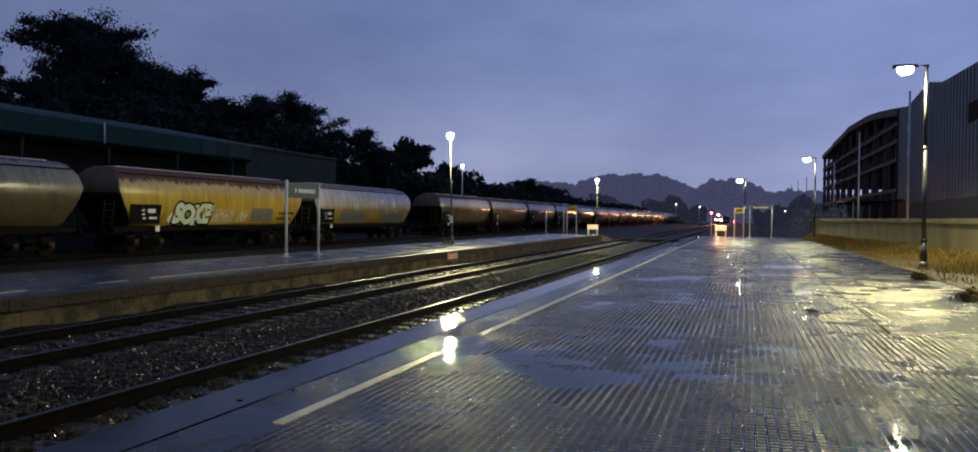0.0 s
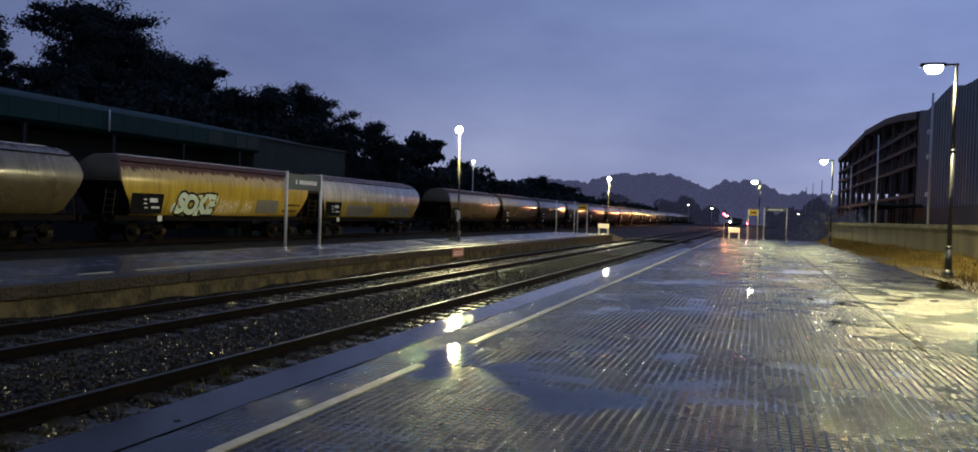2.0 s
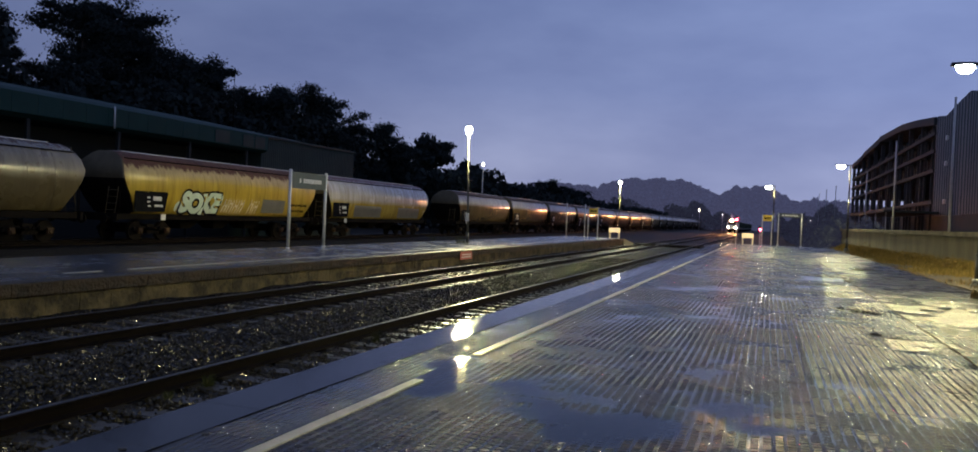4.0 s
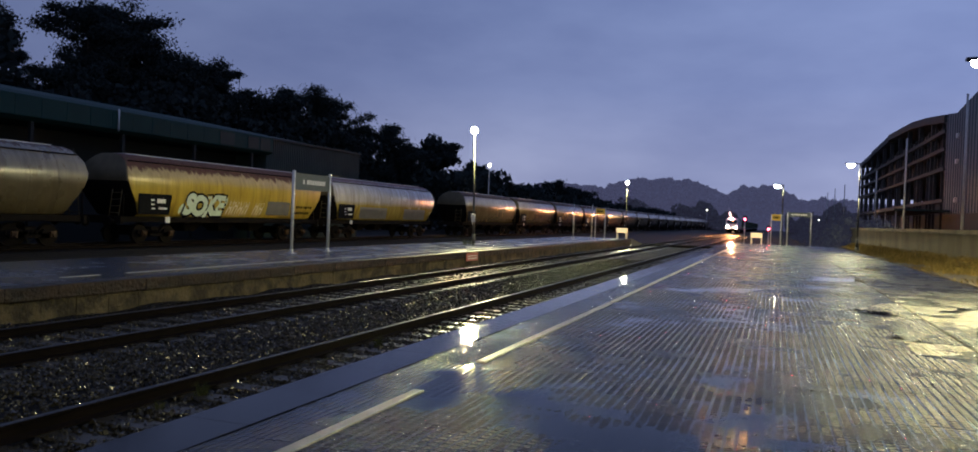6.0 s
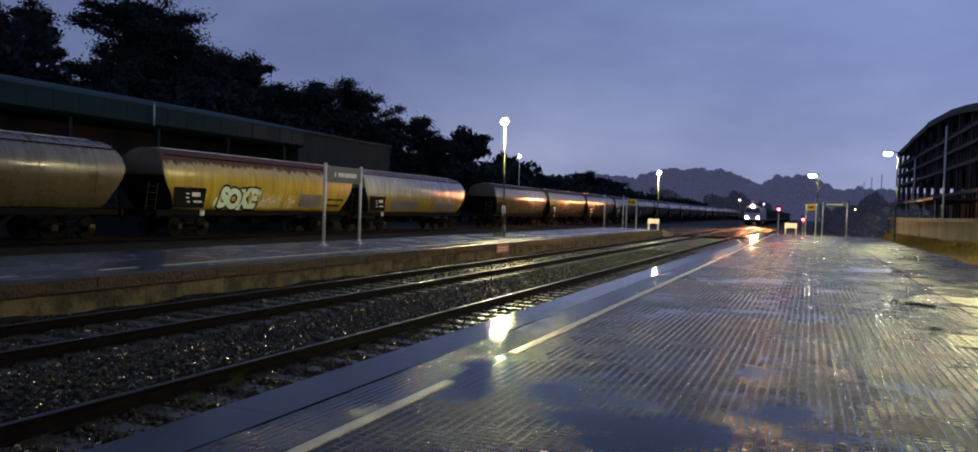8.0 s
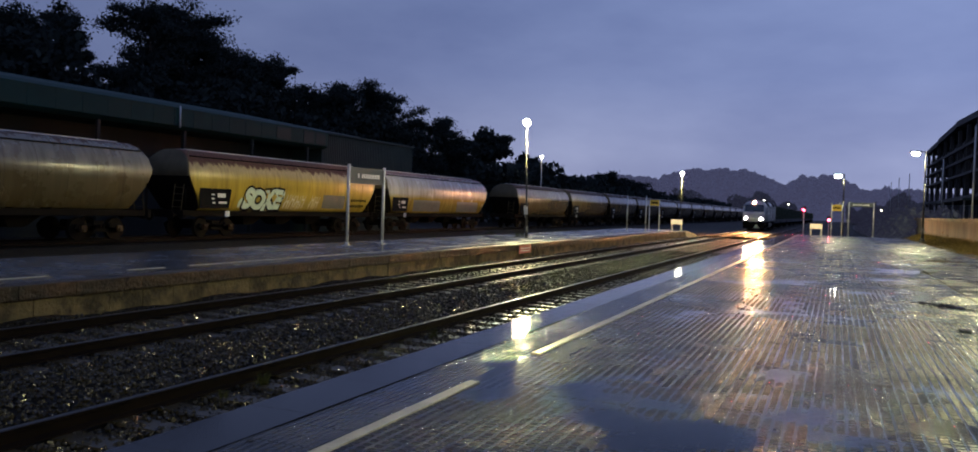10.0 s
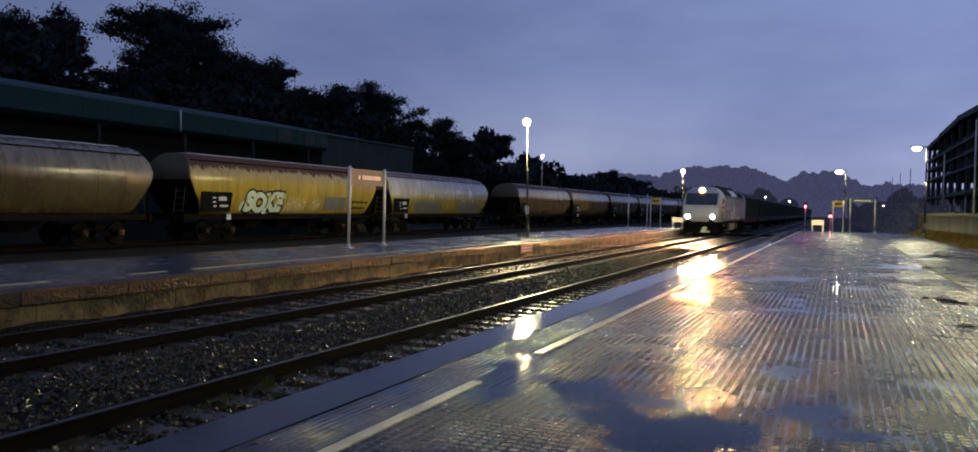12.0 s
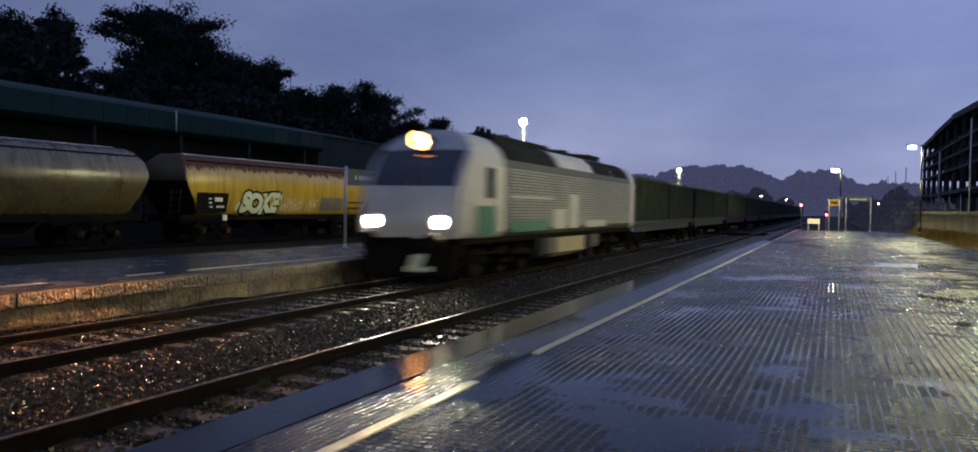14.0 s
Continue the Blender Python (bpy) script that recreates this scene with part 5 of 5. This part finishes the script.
def retaining_wall():
    o = thing("wall_east", "stained concrete retaining wall with a mossy capping", "wall", kind="structure")
    j = 0.002
    for y in range(-20, 78, 3):
        y1 = y + 3
        bm = BM()
        loft(bm, [[(wall_x(t), t, -0.43), (wall_x(t) + 0.45, t, -0.43), (wall_x(t) + 0.45, t, 1.92), (wall_x(t), t, 1.92)] for t in (y + j, y1 - j)], 0, False)
        part("wall_panel", bm, M["wall"], o)
        bm = BM()
        loft(bm, [[(wall_x(t) - 0.17, t, 1.924), (wall_x(t) + 0.52, t, 1.924), (wall_x(t) + 0.52, t, 2.13), (wall_x(t) - 0.17, t, 2.13)] for t in (y + 0.006, y1 - 0.006)], 0, False)
        part("capping_stone", bm, M["wall"], o)


def terrace():
    v = [(wall_x(-20) + 0.4, -20, 1.9), (160, -20, 1.9), (160, 400, 1.9), (wall_x(132) + 0.4, 400, 1.9), (wall_x(132) + 0.4, 132, 1.9)]
    o = raw("terrace", v, [(0, 1, 2, 3, 4)], M["earth"])
    tagged(o, "dark raised yard behind the retaining wall", "ground", kind="structure")


def verge():
    n = 60
    v, f = [], []
    for i in range(n + 1):
        y = -20 + i * 2.0
        for k in range(6):
            t = k / 5
            x = 16.405 + t * (wall_x(y) - 16.405 - 0.01)
            v.append((x, y, ZP - 0.02 + 0.18 * t * t + 0.03 * noise.noise(Vector((x, y * 0.7, 0)))))
    for i in range(n):
        for k in range(5):
            a = i * 6 + k
            f.append((a, a + 1, a + 7, a + 6))
    o = raw("verge", v, f, M["asphalt"], None, True)
    tagged(o, "muddy verge with dry grass beside the platform", "verge", kind="structure")


def grass_blades(r, n):
    y = 5 + 70 * r.random(n) ** 1.3
    t = np.sqrt(r.random(n))
    wx = 20.2 - (np.minimum(y, 68) - 30) * 0.078
    x = 15.95 + t * (wx - 16.0)
    return x, y, t


def grass():
    r = np.random.default_rng(21)
    n = 80000
    x, y, t = grass_blades(r, n)
    keep = (np.sin(x * 2.1 + y * 0.9) + np.sin(y * 0.63 - x) + r.normal(size=n) * 0.8) > 0.1 - t * 1.2
    keep &= (y > 5)
    x, y, t = x[keep], y[keep], t[keep]
    n = len(x)
    h = r.uniform(0.10, 0.34, n) * (0.25 + 1.0 * t)
    a = r.uniform(0, math.tau, n)
    w = 0.012
    base = np.stack([x, y, np.full(n, ZP - 0.03) + 0.18 * t * t], 1)
    side = np.stack([np.cos(a) * w, np.sin(a) * w, np.zeros(n)], 1)
    lean = np.stack([np.sin(a) * h * r.uniform(-0.6, 0.6, n), np.cos(a) * h * r.uniform(-0.6, 0.6, n), h], 1)
    v = np.stack([base - side, base + side, base + lean], 1).reshape(-1, 3)
    f = np.arange(3 * n).reshape(n, 3)
    o = raw("grass", v.tolist(), f.tolist(), M["grass"])
    tagged(o, "dry yellow-green grass along the verge", "grass", kind="stuff")


def shrub(x, y, z, s, seed):
    o = thing("shrub", "small yellow-green weed bush against the wall", "shrub", "verge shrubs", (x, y, z))
    r = np.random.default_rng(seed)
    c = r.normal(size=(420, 3)) * np.array([s, s, s * 0.7]) * 0.5
    c[:, 2] = np.abs(c[:, 2]) + 0.02
    v, f = leaf_quads(c, 0.05, r)
    raw("foliage", v.tolist(), f.tolist(), M["grass"], o)
    bm = BM()
    for k in range(7):
        a = k * 0.9
        rod(bm, (0, 0, -0.03), (s * 0.5 * math.cos(a), s * 0.5 * math.sin(a), s * 0.7), 0.012, 0.004, 5)
    part("stem", bm, M["bark"], o)


def end_bushes(r, n):
    """Bramble bank where the wall stops."""
    y = r.uniform(77, 190, n)
    x = 17.6 + r.uniform(-1.6, 2.6, n) - np.clip(y - 85, 0, 60) * 0.02
    top = 2.3 + 0.5 * np.sin(y * 0.6) + 0.4 * np.sin(y * 1.7 + 1)
    return np.stack([x, y, -0.4 + (top + 0.4) * np.sqrt(r.random(n)) * np.clip((x - 15.2) / 1.6, 0.3, 1)], 1)


retaining_wall()
# lightly hazed leaf colour, not the plain dark one
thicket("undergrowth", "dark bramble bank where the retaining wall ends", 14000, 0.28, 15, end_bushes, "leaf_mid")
terrace()
verge()
grass()
for i, (x, y, s) in enumerate(((18.9, 29.5, 0.55), (19.3, 26.5, 0.7), (18.6, 34.5, 0.5), (17.9, 40.0, 0.5), (17.6, 47.0, 0.6), (15.9, 26.0, 0.16), (15.7, 20.3, 0.22), (16.9, 58.0, 0.5))):
    shrub(x, y, ZP + (0.06 if x > 16.5 else 0.0), s, 300 + i)


def fence_post(x, y, h):
    o = thing("post", "tall pale steel post behind the wall", "post", "posts behind the wall", (x, y, 1.9))
    bm = BM()
    box(bm, -0.15, 0.15, -0.15, 0.15, 0, 0.03)
    part("base_plate", bm, M["galv"], o)
    bm = BM()
    rod(bm, (0, 0, 0.03), (0, 0, h), 0.075, 0.055, 10)
    part("shaft", bm, M["galv"], o)
    bm = BM()
    rod(bm, (0, 0, h), (0.0, 0, h + 0.05), 0.08, 0.04, 10)
    part("cap", bm, M["galv"], o)


for x, y, h in ((20.5, 54.0, 7.4), (20.5, 74.6, 7.2), (20.5, 93.5, 6.0), (20.5, 132, 6.5), (20.5, 152, 6.9), (20.5, 172, 7.0)):
    fence_post(x, y, h)


def clad_building():
    o = thing("warehouse", "tall blue-grey sheet-clad warehouse behind the wall", "building", at=(27, 0, 1.9))
    prof = [(40, 11.0), (66.5, 11.25), (78, 11.57), (82.5, 12.35), (86, 12.1), (92, 11.5), (96.4, 12.0)]
    for (ya, za), (yb, zb) in zip(prof, prof[1:]):
        bm = BM()
        loft(bm, [[(0, y, 0), (30, y, 0), (30, y, z), (0, y, z)] for y, z in ((ya, za), (yb, zb))], 0, False)
        part("clad_wall", bm, M["clad_blue"], o)
        n = int((yb - ya) / 0.9)
        for k in range(n):
            y = ya + (k + 0.5) * (yb - ya) / n
            z = za + (zb - za) * (k + 0.5) / n
            bm = BM()
            loft(bm, [[(0, y - 0.2, zz), (-0.07, y - 0.12, zz), (-0.07, y + 0.12, zz), (0, y + 0.2, zz)] for zz in (0.4, z - 0.1)], 0, False)
            part("cladding_rib", bm, M["clad_blue"], o)
    bm = BM()
    box(bm, -0.12, 0.0, 40, 96, 0.2, 1.9, 0.02)
    part("loading_plinth", bm, M["frame_concrete"], o)
    bm = BM()
    box(bm, -0.10, 0.02, 66, 69, 7.2, 8.6, 0.02)
    part("window", bm, M["panel_black"], o, "dark high louvred opening")
    for z in (9.0, 6.6, 3.0):
        bm = BM()
        box(bm, -0.22, -0.02, 90.3, 90.9, z, z + 0.45, 0.04)
        part("wall_lamp", bm, M["white_paint"], o, "pale bulkhead fitting")


def open_frame():
    o = thing("concrete_frame_building", "unfinished dark concrete frame building of several storeys", "building", at=(27, 0, 1.9))
    ys = [97 + k * 8.4 for k in range(11)]
    for k, y in enumerate(ys):
        for x in (0.3, 10, 20, 29):
            bm = BM()
            box(bm, x - 0.25, x + 0.25, y - 0.25, y + 0.25, 0, min(11.2 + 0.1 * (y - 97), 13.2), 0.02)
            part("column", bm, M["frame_concrete"], o)
    for k in range(20):
        y = 97 + (k + 0.5) * 4.2
        bm = BM()
        box(bm, 0.1, 0.35, y - 0.13, y + 0.13, 0, 11.3, 0.01)
        part("facade_post", bm, M["frame_concrete"], o)
    for z in (3.2, 6.4, 8.4, 10.2):
        bm = BM()
        box(bm, -0.1, 30, 97, 181.2, z, z + 0.38, 0.02)
        part("floor_slab", bm, M["frame_concrete"], o)
    for a, b, za, zb in ((97, 108, 11.2, 12.25), (108, 118, 12.25, 13.0), (118, 140, 13.0, 13.8), (140, 162, 13.6, 13.2), (162, 181.4, 13.0, 12.6)):
        bm = BM()
        loft(bm, [[(-0.2, y, z), (30, y, z), (30, y, z + 1.1), (-0.2, y, z + 0.8)] for y, z in ((a, za), (b, zb))], 0, False)
        part("roof_slab", bm, M["frame_concrete"], o)
    for k in range(10):
        bm = BM()
        box(bm, 29.5, 29.8, ys[k] + 0.3, ys[k] + 8.1, 0, 5.8 + 3.5 * ((k * 7) % 3 == 0))
        part("infill_wall", bm, M["frame_concrete"], o)
        bm = BM()
        box(bm, 0.9, 1.1, ys[k] + 0.3, ys[k] + 8.1, 7.2 if k < 6 else 10.6, 11.6)
        part("infill_wall", bm, M["frame_concrete"], o)
        if k < 5:
            bm = BM()
            box(bm, 0.3, 0.5, ys[k] + 0.3, ys[k] + 8.1, 0, 3.2)
            part("infill_wall", bm, M["frame_concrete"], o)
    bm = BM()
    box(bm, -5.0, -0.2, 92, 118, 2.1, 2.3, 0.02)
    part("canopy", bm, M["shed_grey"], o, "low flat canopy")
    for y in (93, 101, 109, 117):
        bm = BM()
        rod(bm, (-4.7, y, 0), (-4.7, y, 2.1), 0.06, 0.06, 8)
        part("canopy_post", bm, M["galv"], o)


clad_building()
open_frame()


# ---- signs, signals and platform furniture ----
def station_sign():
    o = thing("station_sign", "station name board on two pale steel posts", "sign", at=(-3.3, 28.9, ZL))
    for y in (-1.12, 1.08):
        bm = BM()
        box(bm, -0.13, 0.13, y - 0.13, y + 0.13, 0, 0.02, 0.004)
        rod(bm, (0, y, 0.02), (0, y, 0.12), 0.075, 0.06, 12)
        rod(bm, (0, y, 0.12), (0, y, 2.66), 0.05, 0.05, 12)
        part("post", bm, M["galv"], o)
    bm = BM()
    box(bm, -0.025, 0.025, -1.07, 1.03, 2.05, 2.58, 0.008)
    b = part("name_board", bm, M["sign_grey"], o, "grey-green name board")
    for k in range(12):
        if k == 1:
            continue
        y = -0.62 + k * 0.115
        bm = BM()
        box(bm, 0.028, 0.034, y, y + 0.085, 2.24, 2.38)
        part("letter_bar", bm, M["sign_text"], b)


def gate_sign(x, y, z, w, h, board, colour, label, name="platform_sign"):
    o = thing(name, label, "sign", "platform signs", (x, y, z))
    for s in (-1, 1):
        bm = BM()
        rod(bm, (s * w / 2, 0, 0), (s * w / 2, 0, h), 0.05, 0.05, 10)
        rod(bm, (s * w / 2, 0, 0), (s * w / 2, 0, 0.05), 0.10, 0.09, 10)
        part("post", bm, M["galv"], o)
    bm = BM()
    box(bm, -w / 2 - 0.04, w / 2 + 0.04, -0.03, 0.03, h - board, h, 0.01)
    b = part("board", bm, M[colour], o)
    bm = BM()
    n = 7
    for k in range(n):
        a = -w * 0.34 + k * w * 0.68 / n
        box(bm, a, a + w * 0.07, -0.038, -0.032, h - board * 0.68, h - board * 0.34)
    part("lettering", bm, M["sign_text"] if colour != "yellow_sign" else M["panel_black"], b)


def end_barrier(x, y, z, label):
    """Cream portal-shaped barrier with a thick top box."""
    o = thing("barrier", label, "barrier", "platform-end barriers", (x, y, z))
    bm = BM()
    box(bm, -0.44, 0.44, -0.18, 0.18, 0.50, 0.88, 0.03)
    part("top_box", bm, M["cream_glow"], o, "cream top box with an added glow")
    for s in (-1, 1):
        bm = BM()
        box(bm, s * 0.38 - 0.06, s * 0.38 + 0.06, -0.16, 0.16, 0, 0.50, 0.02)
        part("leg", bm, M["cream"], o)


def signal_post(x, y, h, label):
    o = thing("railway_signal", label, "signal", "red signals", (x, y, -0.42))
    bm = BM()
    rod(bm, (0, 0, 0), (0, 0, h - 0.3), 0.07, 0.06, 10)
    part("post", bm, M["galv"], o)
    bm = BM()
    box(bm, -0.22, 0.22, 0.0, 0.2, h - 0.35, h + 0.45, 0.03)
    hd = part("signal_head", bm, M["black"], o)
    bm = BM()
    loft(bm, [[(0.12 * s * math.cos(a), -0.01 - d, h + 0.12 * s * math.sin(a)) for a in [k * math.tau / 14 for k in range(14)]] for s, d in ((1, 0), (0.7, 0.03))], 0, True)
    part("red_lens", bm, M["red_glow"], hd, "glowing red lens")


station_sign()
gate_sign(13.0, 73.2, ZP, 1.72, 2.6, 0.32, "sign_grey", "tall station sign frame of pale steel at the platform end")
gate_sign(11.3, 74.4, -0.42, 0.75, 3.4, 0.5, "yellow_sign", "yellow sign on two thin posts")
gate_sign(-3.0, 74.3, -0.42, 0.85, 3.4, 0.5, "yellow_sign", "yellow sign on two thin posts past the island platform")
end_barrier(9.87, 73.0, ZP, "cream portal barrier at the end of the main platform")
end_barrier(-0.75, 72.4, ZL, "cream portal barrier at the end of the island platform")
signal_post(7.7, 110, 3.2, "railway signal showing a red light")
signal_post(10.5, 111, 2.1, "low railway signal showing a red light")


def plain_post(x, y, z, h):
    o = thing("post", "slender pale post on the island platform", "post", "island platform posts", (x, y, z))
    bm = BM()
    rod(bm, (0, 0, 0), (0, 0, h), 0.05, 0.045, 10)
    part("shaft", bm, M["galv"], o)
    bm = BM()
    box(bm, -0.12, 0.12, -0.12, 0.12, 0, 0.03)
    part("base_plate", bm, M["galv"], o)


plain_post(-4.6, 71.2, ZL, 2.75)
plain_post(-3.35, 72.6, ZL, 2.75)


def warning_plate():
    o = thing("warning_plate", "faded red plate fixed to the island platform edge", "sign", at=(0, 0, 0))
    bm = BM()
    box(bm, -0.045, -0.028, 34.85, 36.15, 0.14, 0.46, 0.004)
    part("plate", bm, M["red_sign"], o)
    bm = BM()
    for z in (0.22, 0.32):
        box(bm, -0.026, -0.022, 35.0, 36.0, z, z + 0.035)
    part("lettering", bm, M["sign_text"], o)


warning_plate()


def weed(x, y, z, s, seed, label):
    o = thing("weed", label, "weed", "trackside weeds", (x, y, z))
    r = np.random.default_rng(seed)
    n = 60
    a = r.uniform(0, math.tau, n)
    h = s * r.uniform(0.5, 1.0, n)
    base = np.stack([r.normal(size=n) * s * 0.12, r.normal(size=n) * s * 0.12, np.full(n, -0.02)], 1)
    side = np.stack([np.cos(a), np.sin(a), np.zeros(n)], 1) * 0.008
    lean = np.stack([np.sin(a) * h * 0.35, np.cos(a) * h * 0.35, h], 1)
    v = np.stack([base - side, base + side, base + lean], 1).reshape(-1, 3)
    raw("blade_tuft", v.tolist(), np.arange(3 * n).reshape(n, 3).tolist(), M["weed"], o)
    bm = BM()
    rod(bm, (0, 0, -0.05), (0, 0, s * 0.6), 0.006, 0.003, 5)
    part("stalk", bm, M["bark"], o)


for i, (x, y, z, s) in enumerate(((5.35, 13.0, -0.18, 0.22), (5.4, 12.3, -0.18, 0.15), (-0.1, 12.2, -0.2, 0.25), (-3.5, 43.6, ZL, 0.45), (-3.3, 43.7, ZL, 0.3), (-9.0, 33.0, -0.42, 0.8), (-12, 60, -0.42, 1.1), (-10.5, 48, -0.42, 0.9), (-0.1, 15.5, -0.2, 0.22), (5.45, 17.0, -0.18, 0.25))):
    weed(x, y, z, s, 400 + i, "tuft of wild grass growing beside the track")


def manhole():
    o = thing("manhole_cover", "sunken rectangular inspection cover in the paving", "manhole cover", at=(13.2, 16.45, ZP))
    bm = BM()
    for x0, x1, y0, y1 in ((-0.5, 0.5, -0.62, -0.55), (-0.5, 0.5, 0.55, 0.62), (-0.5, -0.44, -0.55, 0.55), (0.44, 0.5, -0.55, 0.55)):
        box(bm, x0, x1, y0, y1, -0.01, 0.005, 0.002)
    part("cover_frame", bm, M["tile_edge"], o)
    bm = BM()
    box(bm, -0.43, 0.43, -0.54, 0.54, -0.03, -0.012, 0.003)
    for k in range(11):
        for j in range(4):
            box(bm, -0.42 + k * 0.077, -0.365 + k * 0.077, -0.53 + j * 0.267, -0.275 + j * 0.267, -0.014, 0.002, 0.003)
    part("cover_plate", bm, M["tile"], o)


manhole()


def clod(x, y, s, seed):
    """A lump of lifted paving or litter."""
    o = thing("rubble", "wet broken lump of paving lying on the platform", "rubble", "loose rubble", (x, y, ZP))
    rr = random.Random(seed)
    bm = BM()
    rings = []
    for z, f in ((-0.01, 0.9), (0.25, 1.0), (0.5, 0.7), (0.62, 0.25)):
        rings.append([(s * f * rr.uniform(0.75, 1.2) * math.cos(k * 0.698), s * 0.7 * f * rr.uniform(0.75, 1.2) * math.sin(k * 0.698), s * z * 0.7) for k in range(9)])
    loft(bm, rings, 0, False)
    part("lump", bm, M["slab"], o)


for i, (x, y, s) in enumerate(((12.75, 17.3, 0.10), (12.95, 17.1, 0.07), (14.5, 22.4, 0.12), (14.9, 22.0, 0.09), (14.2, 23.4, 0.10), (12.6, 20.9, 0.07), (13.1, 20.4, 0.06), (8.0, 8.9, 0.03), (8.2, 9.35, 0.03))):
    clod(x, y, s, 500 + i)


def far_house():
    o = thing("white_building", "low white building far down the line", "building", at=(-27.5, 422, -0.42))
    bm = BM()
    box(bm, -5.4, 5.4, 0, 8, 0, 8.0, 0.05)
    part("wall", bm, M["white_paint"], o)
    bm = BM()
    loft(bm, [[(-5.8, y, 8.0), (5.8, y, 8.0), (5.8, y, 8.4), (-5.8, y, 8.4)] for y in (-0.3, 8.3)], 0, False)
    part("roof", bm, M["shed_grey"], o)
    for k in range(4):
        bm = BM()
        box(bm, -4.3 + k * 2.3, -2.8 + k * 2.3, -0.04, 0.05, 4.6, 6.2)
        part("window", bm, M["glass"], o)


far_house()


def far_lamp(x, y, z, h, label):
    o = thing("street_lamp", label, "street lamp", "distant lamps", (x, y, z))
    bm = BM()
    rod(bm, (0, 0, 0), (0, 0, h), 0.07, 0.05, 8)
    part("pole", bm, M["galv"], o)
    bm = BM()
    loft(bm, [[(0.15 * s * math.cos(a), 0.15 * s * math.sin(a), h + d) for a in [k * math.tau / 12 for k in range(12)]] for s, d in ((0.5, 0.0), (1, 0.12), (0.9, 0.28), (0.4, 0.36))], 0, True)
    part("lamp_globe", bm, M["far_glow"], o, "glowing lamp globe")


far_lamp(-22.2, 99.0, -0.42, 8.5, "lit warm lamp above the hedge by the siding")
far_lamp(-14, 330, -0.42, 8, "lit lamp far down the line")
far_lamp(-6, 345, -0.42, 7, "lit lamp far down the line")
far_lamp(28, 360, -0.42, 6, "lit lamp far down the line")


def motions():
    rows = [(0, 356), (1.5, 318), (3, 279.4), (5.3, 224), (6.5, 195.7), (8, 161.2), (9.5, 126.8), (11, 92.4), (12, 69.7), (13, 47.7), (13.5, 35.8), (14, 23.35)]
    for ob, back in TRAIN:
        walk(ob, [(t, pose(TRACK_X, y + back, 0)) for t, y in rows])


motions()
